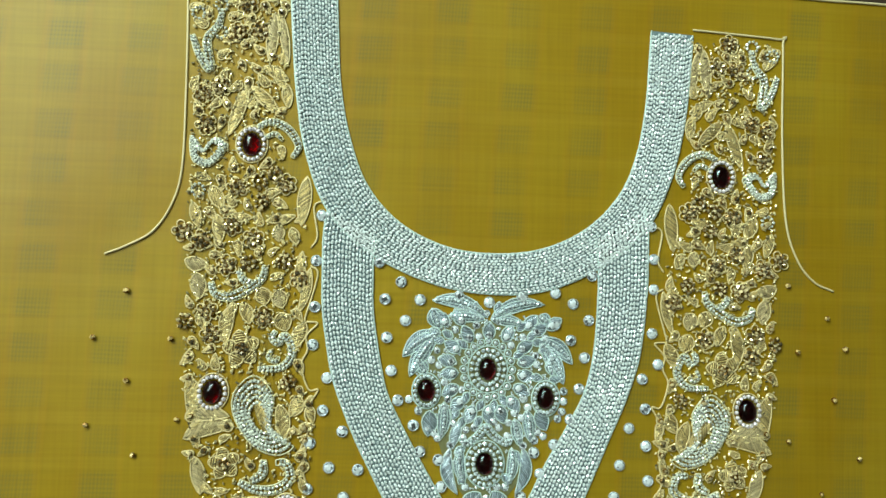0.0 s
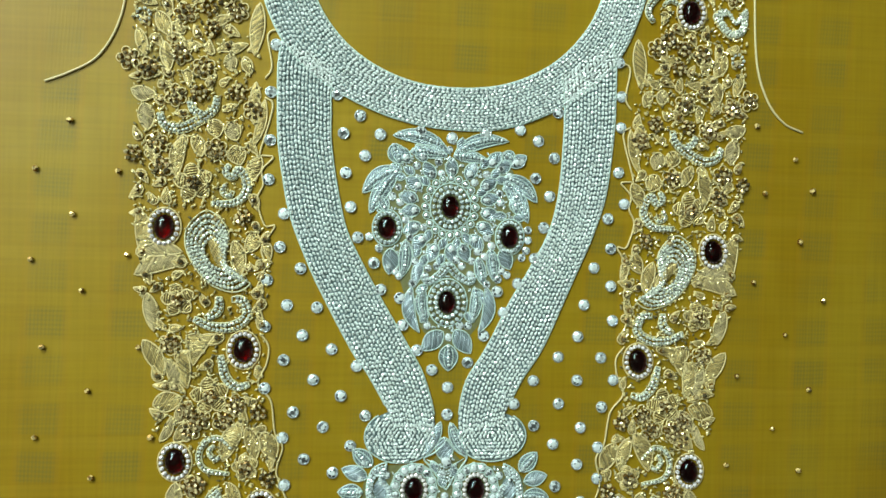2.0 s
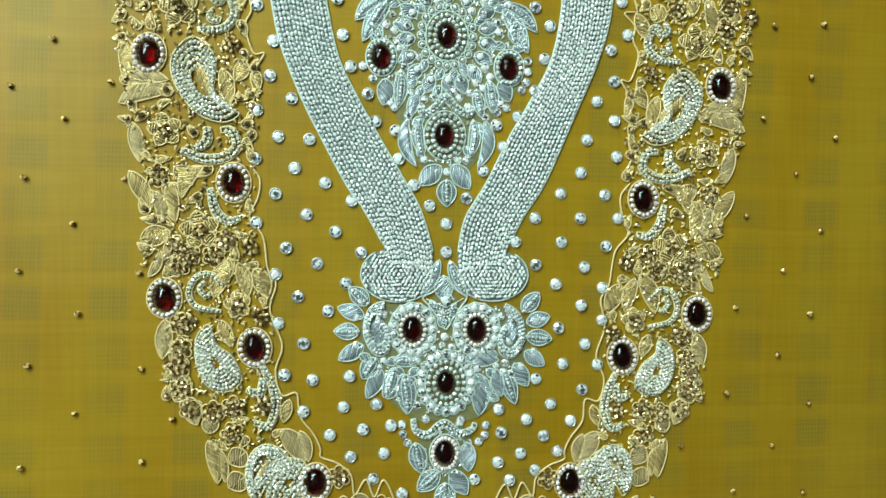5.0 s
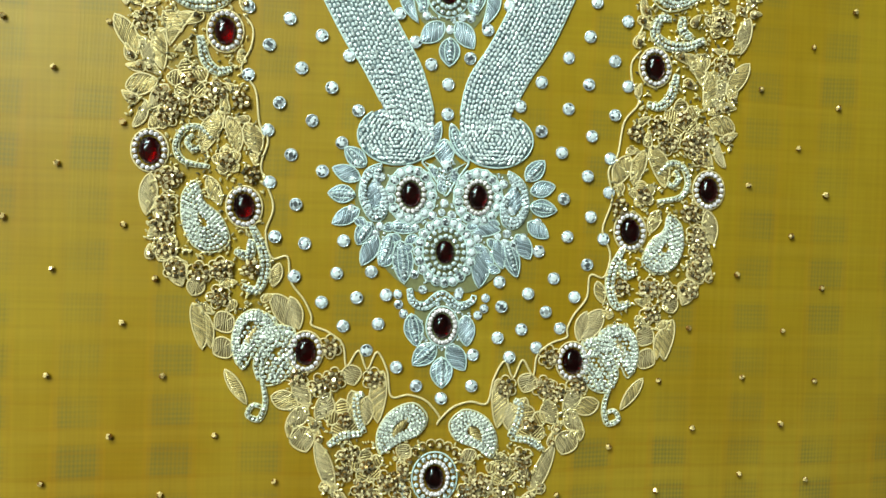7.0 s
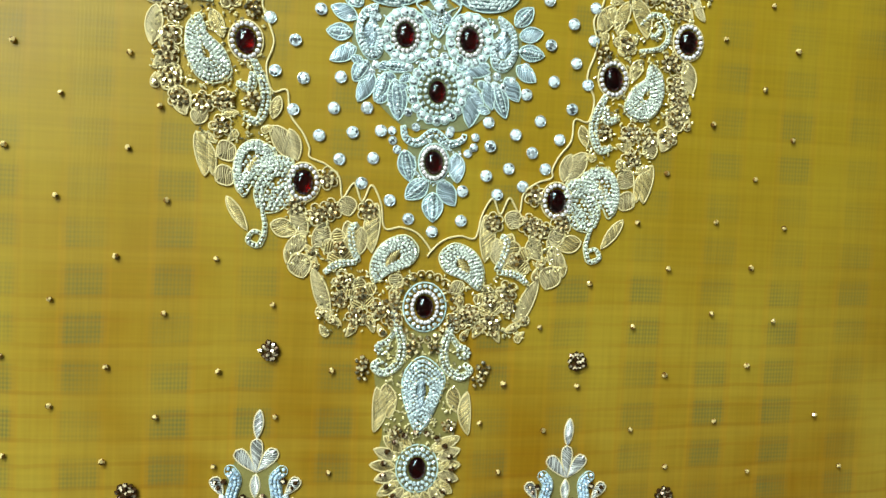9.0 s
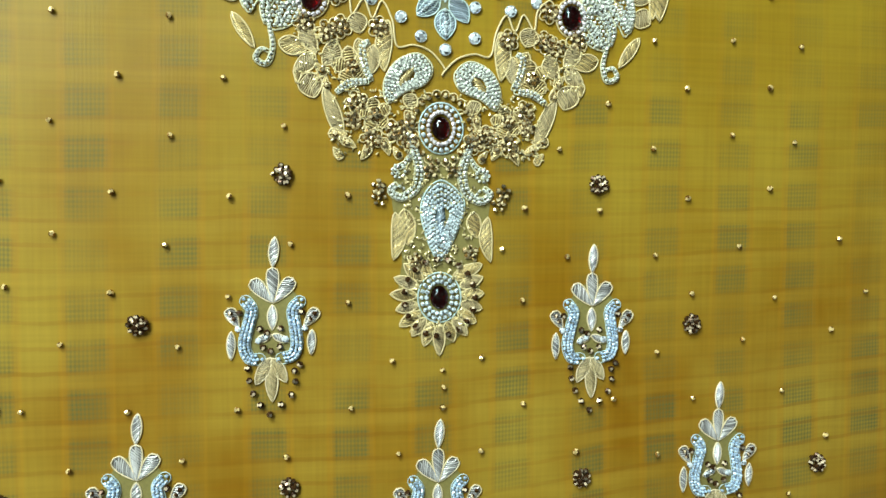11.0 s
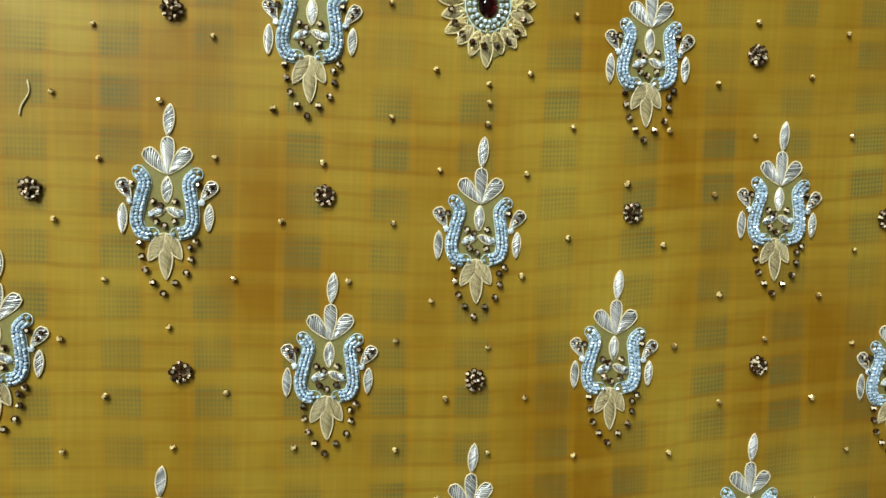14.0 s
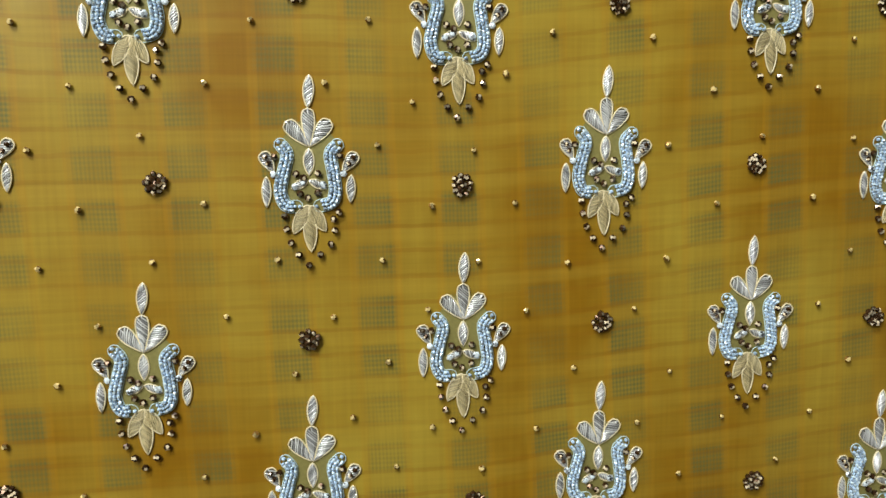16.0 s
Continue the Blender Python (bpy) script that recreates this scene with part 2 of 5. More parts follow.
class Soup:
    """Collects vertices and faces in millimetres for one mesh."""

    def __init__(self):
        self.v, self.f, self.under = [], [], []

    def add(self, verts, faces, under=False):
        k = len(self.v)
        if under:
            self.under += range(len(self.f), len(self.f) + len(faces))
        self.v.extend(verts)
        self.f.extend([tuple(i + k for i in f) for f in faces])

    def mesh(self, name, mat, smooth=False):
        me = bpy.data.meshes.new(name)
        me.from_pydata([(x * MM, y * MM, z * MM) for x, y, z in self.v], [], self.f)
        if smooth:
            me.shade_smooth()
        me.materials.append(mat)
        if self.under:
            me.materials.append(GAP_SHADE[mat.name])
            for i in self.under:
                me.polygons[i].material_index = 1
        return me


def link(name, me, parent=None, label="", at=None):
    ob = new(name, me)
    ob.parent = parent
    if at:
        ob.location = Vector(at) * MM
    return tagged(ob, label)


def part(name, soup, mat, parent, label="", smooth=False):
    return link(name, soup.mesh(name, mat, smooth), parent, label)


def thing(name, label, category, group="", x=0, y=0):
    ob = new(name)
    ob.empty_display_size = 0.005
    ob.location = (x * MM, y * MM, 0)
    return tagged(ob, label, category, group)


def spline(pts, step=1.0, closed=False):
    """A smooth curve through points, cut into pieces about step long."""
    p = [np.array(q, float) for q in pts]
    n = len(p)
    out = []
    for i in range(n if closed else n - 1):
        a, b = p[i], p[(i + 1) % n]
        z = p[i - 1] if closed or i else 2 * a - b
        c = p[(i + 2) % n] if closed or i + 2 < n else 2 * b - a
        k = max(2, int(np.linalg.norm(b - a) / step))
        for j in range(k):
            t = j / k
            out.append(0.5 * (2 * a + (b - z) * t + (2 * z - 5 * a + 4 * b - c) * t * t + (3 * a - z - 3 * b + c) * t ** 3))
    if not closed:
        out.append(p[-1])
    return out


def even(pts, gap, start=0.0, closed=False):
    """Points at even gaps along a fine polyline, each with its direction."""
    q = np.array(pts)
    if closed:
        q = np.vstack([q, q[:1]])
    d = np.linalg.norm(np.diff(q, axis=0), axis=1)
    s = np.concatenate([[0], np.cumsum(d)])
    total = s[-1]
    count = max(1, int(round((total - start) / gap)))
    at = start + np.arange(count) * gap if not closed else np.arange(count) * total / count
    at = at[at <= total]
    x, y = np.interp(at, s, q[:, 0]), np.interp(at, s, q[:, 1])
    x2, y2 = np.interp(at + 0.3, s, q[:, 0]), np.interp(at + 0.3, s, q[:, 1])
    x1, y1 = np.interp(at - 0.3, s, q[:, 0]), np.interp(at - 0.3, s, q[:, 1])
    return list(zip(x, y, np.arctan2(y2 - y1, x2 - x1)))


def tube(soup, pts, r, z=0.5, sides=6, closed=False, ends=True):
    """A round cord along points (x, y) or (x, y, z)."""
    q = [(p[0], p[1], p[2] if len(p) > 2 else z) for p in pts]
    n = len(q)
    verts, faces = [], []
    for i in range(n):
        a, b = q[i - 1] if closed or i else q[i], q[(i + 1) % n] if closed or i + 1 < n else q[i]
        dx, dy = b[0] - a[0], b[1] - a[1]
        d = math.hypot(dx, dy) or 1
        sx, sy = -dy / d, dx / d
        k = r if closed or 0 < i < n - 1 else r * 0.6
        for j in range(sides):
            w = 2 * math.pi * j / sides
            verts.append((q[i][0] + sx * math.cos(w) * k, q[i][1] + sy * math.cos(w) * k, q[i][2] + math.sin(w) * k))
    for i in range(n if closed else n - 1):
        for j in range(sides):
            a, b = i * sides + j, i * sides + (j + 1) % sides
            c, d = ((i + 1) % n) * sides + (j + 1) % sides, ((i + 1) % n) * sides + j
            faces.append((a, b, c, d))
    if not closed and ends:
        faces.append(tuple(range(sides))[::-1])
        faces.append(tuple((n - 1) * sides + j for j in range(sides)))
    soup.add(verts, faces)


def bead(soup, x, y, z, rx, ry, rz, turn=0.0, seg=5, rings=2, tilt=0.0, split=False):
    """A small faceted bead; split lets each facet take its own brightness, a glint painted by colour."""
    verts, faces = [(0, 0, 1)], []
    for i in range(1, rings + 1):
        ph = math.pi * i / (rings + 1)
        for j in range(seg):
            th = 2 * math.pi * (j + 0.5 * (i % 2)) / seg
            verts.append((math.sin(ph) * math.cos(th), math.sin(ph) * math.sin(th), math.cos(ph)))
    verts.append((0, 0, -1))
    for j in range(seg):
        faces.append((0, 1 + j, 1 + (j + 1) % seg))
        faces.append((len(verts) - 1, 1 + (rings - 1) * seg + (j + 1) % seg, 1 + (rings - 1) * seg + j))
    for i in range(rings - 1):
        for j in range(seg):
            a, b = 1 + i * seg + j, 1 + i * seg + (j + 1) % seg
            c, d = a + seg, b + seg
            if i % 2 == 0:
                faces += [(a, c, b), (b, c, d)]
            else:
                faces += [(a, c, d), (a, d, b)]
    ct, st, cl, sl = math.cos(turn), math.sin(turn), math.cos(tilt), math.sin(tilt)
    out = []
    for u, v, w in verts:
        u, v, w = u * rx, v * ry, w * rz
        u, w = u * cl + w * sl, w * cl - u * sl
        out.append((x + u * ct - v * st, y + u * st + v * ct, z + w))
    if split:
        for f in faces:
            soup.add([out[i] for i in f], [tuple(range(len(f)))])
    else:
        soup.add(out, faces)


rnd = random.Random(7)


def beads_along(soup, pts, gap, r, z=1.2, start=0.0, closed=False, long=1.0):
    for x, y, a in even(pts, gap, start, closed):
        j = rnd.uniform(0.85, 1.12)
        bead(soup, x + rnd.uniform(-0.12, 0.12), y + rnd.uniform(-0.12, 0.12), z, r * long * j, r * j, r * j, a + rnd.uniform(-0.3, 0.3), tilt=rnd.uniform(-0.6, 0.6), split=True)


def leaf_outline(x0, y0, x1, y1, w, bend=0.0, n=14, drop=False):
    """Midrib and the two edges of a leaf from its foot to its tip."""
    dx, dy = x1 - x0, y1 - y0
    d = math.hypot(dx, dy)
    ux, uy = dx / d, dy / d
    mid, left, right = [], [], []
    for i in range(n + 1):
        s = i / n
        off = bend * d * 4 * s * (1 - s) * 0.5
        cx, cy = x0 + dx * s - uy * off, y0 + dy * s + ux * off
        half = w / 2 * (math.sin(math.pi * s ** (0.55 if drop else 0.9)) ** 0.75 if 0 < s < 1 else 0)
        mid.append((cx, cy))
        left.append((cx - uy * half, cy + ux * half))
        right.append((cx + uy * half, cy - ux * half))
    return mid, left, right


def at_fraction(pts, s):
    k = min(max(s, 0), 1) * (len(pts) - 1)
    i = min(int(k), len(pts) - 2)
    f = k - i
    return pts[i][0] * (1 - f) + pts[i + 1][0] * f, pts[i][1] * (1 - f) + pts[i + 1][1] * f


def stitch_leaf(fill, cord, x0, y0, x1, y1, w, bend=0.0, cord_r=0.6, gap=1.4, slant=0.32, high=1.0, drop=False):
    """Close slanting satin stitches laid over a padded leaf, its padding coloured dark as shade in the gaps, and a cord
    laid round them.
    """
    mid, left, right = leaf_outline(x0, y0, x1, y1, w, bend, 14, drop)
    d = math.hypot(x1 - x0, y1 - y0)
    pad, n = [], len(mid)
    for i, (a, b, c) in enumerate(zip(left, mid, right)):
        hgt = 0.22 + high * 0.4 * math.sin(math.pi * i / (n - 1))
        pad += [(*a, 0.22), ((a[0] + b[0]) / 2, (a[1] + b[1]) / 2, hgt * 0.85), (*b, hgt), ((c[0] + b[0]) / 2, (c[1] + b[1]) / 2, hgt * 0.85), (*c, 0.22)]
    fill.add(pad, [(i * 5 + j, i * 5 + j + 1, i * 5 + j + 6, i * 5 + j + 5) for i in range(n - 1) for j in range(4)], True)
    step = gap * 0.78
    count = max(5, int(d / step))
    lean = min(0.6, slant * 2.6 * w / d) * rnd.choice((-1, 1))
    for i in range(1, count):
        s = i / count
        a, b, c = at_fraction(left, s - lean / 2), at_fraction(mid, s), at_fraction(right, s + lean / 2)
        hgt = 0.2 + high * (0.35 + 0.45 * math.sin(math.pi * s)) * rnd.uniform(0.85, 1.1)
        tube(fill, [(*a, 0.35), ((a[0] + b[0]) / 2, (a[1] + b[1]) / 2, hgt * 0.88), (*b, hgt), ((c[0] + b[0]) / 2, (c[1] + b[1]) / 2, hgt * 0.88), (*c, 0.35)], step * rnd.uniform(0.30, 0.40), sides=5, ends=False)
    if cord is not None:
        tube(cord, left + right[-2:0:-1], cord_r, 0.45, sides=5, closed=True)


GOLD, SILVER, CREAM = (GOLD_STITCH, GOLD_CORD), (SILVER_STITCH, SILVER_CORD), (CREAM_STITCH, GOLD_CORD)


def stitched_leaf(x0, y0, x1, y1, w, bend, gold, label, group):
    ob = thing("embroidered_leaf", label, "embroidery", group, x0, y0)
    fill, cord = Soup(), Soup()
    stitch_leaf(fill, cord, 0, 0, x1 - x0, y1 - y0, w, bend, 0.4 if gold is SILVER else 0.48, 1.65 if gold is SILVER else 1.4)
    part("stitching", fill, gold[0], ob, smooth=True)
    part("cord_outline", cord, gold[1], ob, smooth=True)
    return ob


# ---- design, in millimetres; y runs up the garment, the origin is the first cabochon ----
NECK_IN = [(-97, 230.3), (-95.4, 202.1), (-93.2, 170.7), (-87.6, 141.4), (-76.2, 110.7), (-56.1, 87.9), (-28.4, 73.9), (1.1, 69.8), (32.5, 73.4), (60.7, 87.1), (81, 108.8), (91.7, 134.1), (97.3, 164.8), (99.4, 193.8), (100.8, 216.4)]
NECK_OUT = [(-124.6, 228.7), (-122.6, 200.7), (-119.5, 166.1), (-113.2, 130.1), (-99.4, 94.6), (-74.4, 69.7), (-36.5, 51.8), (0.8, 45.4), (36.4, 48.5), (71.6, 64.6), (98.4, 88.1), (113.5, 118.8), (121.9, 153.1), (125.9, 187.7), (127.8, 215.2)]
VASE_L_OUT = [(-98.6, 93.8), (-100.6, 80.1), (-100.6, 58.1), (-99.9, 35.5), (-97, 14.8), (-92.1, -8.4), (-81.4, -35.8), (-71.8, -55.6), (-55.9, -85.1), (-46.9, -97.8), (-34.9, -119.7), (-31.9, -131.2)]
VASE_L_IN = [(-68.9, 78.9), (-70.6, 65.8), (-70.4, 52.8), (-70.1, 36.5), (-67.2, 15.7), (-61.2, -12.3), (-52.8, -30.8), (-39.3, -55.3), (-23.3, -82.4), (-14.3, -98.9), (-7.7, -121.3), (-7.4, -136.9)]
VASE_R_OUT = [(97, 100.1), (99, 87.3), (99, 66.1), (98.3, 47), (94.1, 10.4), (85.8, -16.4), (75.1, -41), (69.7, -53.6), (56.7, -82.8), (44.4, -101.9), (35.1, -120.9), (32.3, -130.5)]
VASE_R_IN = [(66.2, 80), (67.5, 66.5), (67.7, 55.7), (67.6, 44.6), (65.4, 12.4), (59.6, -13.1), (47.3, -37), (37, -54.6), (22.8, -82.7), (11, -102.6), (6.9, -122.5), (7.5, -136.7)]
LOBES = [(-26.9, -134.5, 20.5, 15.2), (26.9, -135, 20, 14.5)]
LEAVES_a = [(-133.6, 212.8, -135.8, 181.6, 7, 0), (-129.5, 211.3, -124.8, 181.3, 5, 0), (-145.7, 167, -129.1, 151.2, 7, 0), (-148.1, 166.9, -158.5, 136.8, 7, 0), (-138.9, 179.8, -124.1, 171.3, 6, 0), (-125.7, 169.6, -123.6, 154.7, 6, 0), (-111.2, 113.8, -114, 83.4, 8, 0), (-167.3, 106.2, -160.5, 92.7, 8, 0), (-178, 96.2, -173.4, 81, 6, 0), (-163.5, 89.3, -160.5, 73.2, 7, 0), (-132.3, 176, -125.6, 166.3, 5, 0), (-127.6, 83.9, -126.5, 74.1, 7, 0), (-119.6, 82.5, -116, 72.8, 6, 0), (-174.2, 54.5, -171.6, 39.1, 9, 0.05)]
LEAVES_b = [(-152.5, 36.1, -155.7, 13, 8, -0.15), (-147, 37.6, -142.2, 25, 7, 0.1), (-136.5, 46.4, -133.1, 36.6, 9, 0), (-126.8, 45.3, -123.4, 34.7, 9, 0), (-124.8, 31.8, -120.6, 21.2, 10, 0), (-114.1, 62.8, -112.8, 43.6, 7, 0), (-107.8, 58.8, -114.3, 31.3, 5, 0.1), (-109.4, 26, -116.9, 10.5, 8, -0.05), (-176.1, -5.5, -174.6, -30.2, 9, 0.2), (-174.6, -30.2, -151.8, -29, 8, 0.2), (-177.7, -42, -148.6, -35, 10, 0.25), (-111.7, -16.7, -116.7, -29, 8, 0.15), (-123.7, -21.9, -119.9, -42.2, 8, 0.1), (-171, -52.2, -166.7, -73.8, 8, 0.05)]
LEAVES_c = [(-181, 62, -167.4, 59.6, 8, -0.2), (-172.5, -78.7, -160.6, -98.4, 9, 0.05), (-158.9, -89.5, -153.7, -106.2, 7, 0.1), (-150.3, -84.8, -148.2, -106, 8, -0.1), (-148.4, -75.9, -139.2, -86, 10, 0.1), (-133.5, -75.3, -145.1, -93.1, 8, -0.35), (-166.6, -115.5, -150.7, -111.4, 11, 0), (-145.9, -113.2, -154.3, -126, 8, 0), (-143.2, -125.5, -154.8, -136, 9, 0), (-162.6, -135.9, -156.3, -121.7, 5, -0.2), (-117.5, -125.9, -127.9, -147.7, 10, -0.15), (-115.1, -128.1, -109.6, -147.1, 8, 0.1), (-105.9, -131.2, -98.9, -147.3, 10, 0.05), (-153.5, -159, -155.4, -180.9, 9, 0)]
LEAVES_d = [(-124.8, -159.8, -118.2, -174.5, 7, 0), (-143, -204.8, -136.8, -217.4, 8, 0), (-145.2, -170.3, -151.2, -181.3, 7, 0), (-142.9, -181.8, -154.5, -192.9, 9, 0.1), (-148.7, -204.3, -141, -191.8, 10, 0), (-142.5, -202, -136.7, -215.6, 10, 0), (-131.7, -222, -127.7, -211.8, 9, 0), (-87.3, -204.4, -90.6, -217, 6, 0), (-131.3, -226.1, -126.1, -250.3, 9, 0.15), (-124.6, -231.7, -121.8, -249.6, 5, 0.05), (-90.3, -220.7, -78.8, -239.4, 11, 0.05), (-81.4, -222, -76.6, -239.4, 7, 0.1), (-114.4, -260.8, -102.8, -279.1, 6, 0), (-90.2, -275, -75.7, -279.3, 10, 0)]
LEAVES_e = [(-77.5, -265.6, -70.2, -280.4, 9, -0.1), (-71.2, -280.4, -82.2, -290.6, 9, 0.15), (-31.6, -261.2, -33.7, -289.4, 9, -0.1), (-39.7, -275.1, -40.1, -290.5, 8, 0), (-75.5, -291, -71.5, -304.8, 13, 0), (-66.6, -299.2, -56.6, -329.6, 8, 0.05), (-110.5, -233, -119.8, -239.1, 12, 0), (-111, -246.5, -120.3, -252.5, 12, 0), (-60.1, -273.5, -66.6, -287.3, 10, 0.2), (-48.1, -272, -44.6, -290.5, 10, 0.15), (-49.9, -258.2, -46.7, -268.9, 11, 0), (-21.3, -308.4, -16.8, -301.5, 9, 0), (-53.1, -318.1, -47.1, -315.1, 9, 0)]
LEAVES = LEAVES_a + LEAVES_b + LEAVES_c + LEAVES_d + LEAVES_e
PENDANT_LEAVES = [(-28, -366.5, -29, -392.9, 9, 0.2), (-23, -364.5, -20.7, -384.7, 11, 0.05), (-20.8, -392.5, -6.7, -401.3, 7, 0.1), (21.3, -395.5, 4.9, -401.3, 7, 0.1), (16.2, -366.1, 18.7, -380.8, 9, -0.1), (24.7, -369, 26.2, -394.5, 8, -0.15)]
SILVER_LEAVES_a = [(-29.5, 21.8, -51.5, 7, 12, -0.2), (-31.2, 20.9, -47.3, -4.7, 11, -0.1), (-42.2, 5.5, -37.2, -3.7, 9, 0), (-34.5, 41, -0.5, 30.9, 10, 0.25), (-24.4, 32, -2.2, 30, 9, 0.1), (1.2, 30.1, 34.2, 39.5, 10, 0.25), (1.2, 30.1, 22, 27.2, 8, 0.1), (-34.5, 36, -29.5, 24.3, 12, 0), (31.6, 18.8, 51.8, 3.7, 11, 0.2), (31.6, 17.1, 46.5, -8.4, 11, 0.1), (37.7, 6.9, 39.5, -3.4, 8, 0), (30.7, 32.5, 37.7, 27.5, 10, 0), (-34.7, -24.8, -35.6, -40, 12, 0.1), (-26.2, -19.6, -28, -41.7, 9, 0.1)]
SILVER_LEAVES_b = [(30.7, -24.1, 35.9, -36.2, 11, 0), (23.7, -24.2, 26.3, -43.1, 9, 0.1), (-16.9, -31.4, -21.2, -46.7, 8, 0), (16.7, -29.4, 20.2, -45.7, 8, 0), (-22, -46.8, -17, -74, 9, -0.3), (-15.2, -46.7, -12.7, -68.9, 8, -0.2), (21.9, -46.6, 17.6, -74.1, 9, 0.3), (15, -46.6, 12.4, -68.9, 8, 0.2), (-3.7, -126.2, -14, -147.2, 8, 0.1), (2.1, -126.8, 12.5, -147.7, 8, -0.1), (-1.4, -135.4, -0.9, -150, 13, 0), (-29.9, -183.7, -15.3, -185, 9, 0.15)]
SILVER_LEAVES_c = [(15.1, -186, 30.9, -183.8, 9, 0.15), (-29.1, -187.1, -35.1, -204.1, 9, 0.1), (-35.9, -188.6, -44.5, -204.6, 11, 0), (-23.9, -190.7, -21.4, -214.1, 13, 0.05), (29.1, -189, 32.6, -204.9, 9, -0.1), (33.5, -189.2, 40.6, -209.5, 11, 0), (22.9, -193.2, 19.4, -215.7, 13, -0.05), (-17.2, -230.3, -13.4, -247.9, 12, 0), (12.5, -230.7, 13.8, -247.7, 12, 0), (-3.2, -247, -15.6, -258, 13, 0), (3.5, -246.9, 12.9, -260.9, 13, 0), (-0, -253.7, 0.4, -270.6, 14, 0), (-3.2, -73.2, -15.3, -84.2, 13, 0), (0.2, -80.9, 0.2, -96.3, 13, 0)]
SILVER_LEAVES_d = [(3.7, -72.3, 13.2, -86.1, 13, 0), (-43.4, -151.6, -54.4, -142, 11, 0), (-46, -158.4, -60.7, -152.9, 11, 0), (-48.6, -166.9, -62.9, -166.5, 11, 0), (-46.1, -174.6, -60.4, -182.7, 11, 0), (44.2, -156.3, 54.3, -145.2, 11, 0), (46.8, -162.5, 60.7, -158.8, 11, 0), (46.8, -170.3, 62, -172.2, 11, 0), (45.9, -179.1, 57.5, -187.3, 11, 0), (-39.3, -181.7, -47, -193.4, 12, 0), (39.7, -185.9, 47.7, -199.3, 12, 0)]
SILVER_LEAVES = SILVER_LEAVES_a + SILVER_LEAVES_b + SILVER_LEAVES_c + SILVER_LEAVES_d
STONE_PETALS = [(0.4, 22.4), (-12.5, 20.4), (11.6, 21), (-21, 13), (22, 13.5), (-24.1, 5), (22.8, 4.9), (-22.8, -2.6), (22.8, -3.6), (-21.9, -12.5), (20.2, -11.9), (-17.7, -20.4), (15.4, -20), (-10, -26.3), (8.4, -26.1), (0.8, -26.2), (-17.6, 30.5), (-27.8, 29.4), (25.5, 28.1), (30.7, 24), (39.5, 27.6)]
SMALL_STONES_a = [(-29.6, 2.3), (-26.2, -7.8), (-7.4, 26.5), (21.1, 19.5), (29.8, 3.3), (29, 8.5), (-25.4, -23), (-23.7, -17.9), (-7.5, -34.8), (7.2, -34.6), (13.3, 23.6), (-41.5, -24.9), (-47.3, -18.2), (46.5, -12.8), (46.5, -18.8), (45.6, -24.9), (43, -29.2), (-31.4, -38.3), (-35.6, -35), (-29.7, -40.8), (30.7, -37.1), (28.9, -42.2), (34.2, -39.6), (-12.7, -69.7), (11.5, -69.8), (0.2, -76.6), (-13.5, -43.3)]
SMALL_STONES_b = [(-14.3, -40.8), (12.4, -39.7), (-0.9, -148.6), (-0.6, -170.2), (-35, -157), (31.8, -158.6), (-35, -183.5), (34.4, -185.7), (-48.5, -149.8), (46.8, -154.6), (-50.2, -158.3), (52.2, -161.7), (-51.1, -166.8), (-50.3, -174.5), (51.3, -179.2), (-42.7, -185), (43.3, -187.7), (-11.1, -217.1), (8.9, -217.9), (-24.6, -219.8), (-24, -225.3), (-21.3, -230.3), (23.4, -221.2), (22.7, -226.9), (19.3, -230.6), (-11.1, -217.1), (8.3, -219.8)]
SMALL_STONES = SMALL_STONES_a + SMALL_STONES_b
PAISLEY_A = [(-138.2, -5.3), (-148.7, -13.6), (-150.4, -25), (-144.7, -37.8), (-135, -47.8), (-122.4, -51.3), (-114.4, -46.2), (-123.8, -43.4), (-127.9, -33.4), (-127.1, -16.2)]
PAISLEY_B = [(-131.5, -162.2), (-137.5, -169.6), (-137.3, -184), (-131.7, -195.8), (-121.9, -199.4), (-113.4, -193.6), (-117.5, -181.1), (-126.7, -172.8), (-128.7, -166.9)]
PAISLEY_C = [(-32.1, -306.3), (-33.9, -295.1), (-27.2, -283.6), (-15, -278.7), (-7, -286), (-10.8, -295.3), (-23, -300.6)]
PAISLEY_D = [(-2, -348.5), (-12.2, -357.7), (-12.6, -373.1), (-3.1, -393.5), (7.8, -375), (10.7, -359.4)]
PAISLEY_E = [(-34.9, -150.1), (-43.5, -154.2), (-46.4, -167.8), (-40.1, -179.9), (-32.5, -178.4), (-31.6, -166.5), (-38.4, -157.7)]
PAISLEY_F = [(34.4, -151.7), (43.3, -158), (45.9, -172.1), (39.7, -182.4), (31.8, -180.4), (30.9, -168.2), (38, -159.6)]
PAISLEY_G = [(-180.4, 135.9), (-179, 121.3), (-168.6, 118.1), (-158.7, 130.2), (-166.1, 134.9), (-173.7, 126.4)]
PAISLEY_H = [(-107.8, -258.5), (-111, -248), (-108.3, -234.5), (-99.7, -229.1), (-90, -234.2), (-89.1, -244.8), (-97.9, -243.4), (-104.3, -250.9)]
BEAD_MASS = [(-111, -248), (-108.3, -234.5), (-99.7, -229.1), (-89.3, -233.5), (-86.9, -239.5), (-78.8, -239.4), (-78.4, -258.3), (-82.7, -265.2), (-88.6, -268.7), (-95.2, -268.2), (-96.9, -258.4), (-100.6, -253.9), (-105.6, -260.7)]
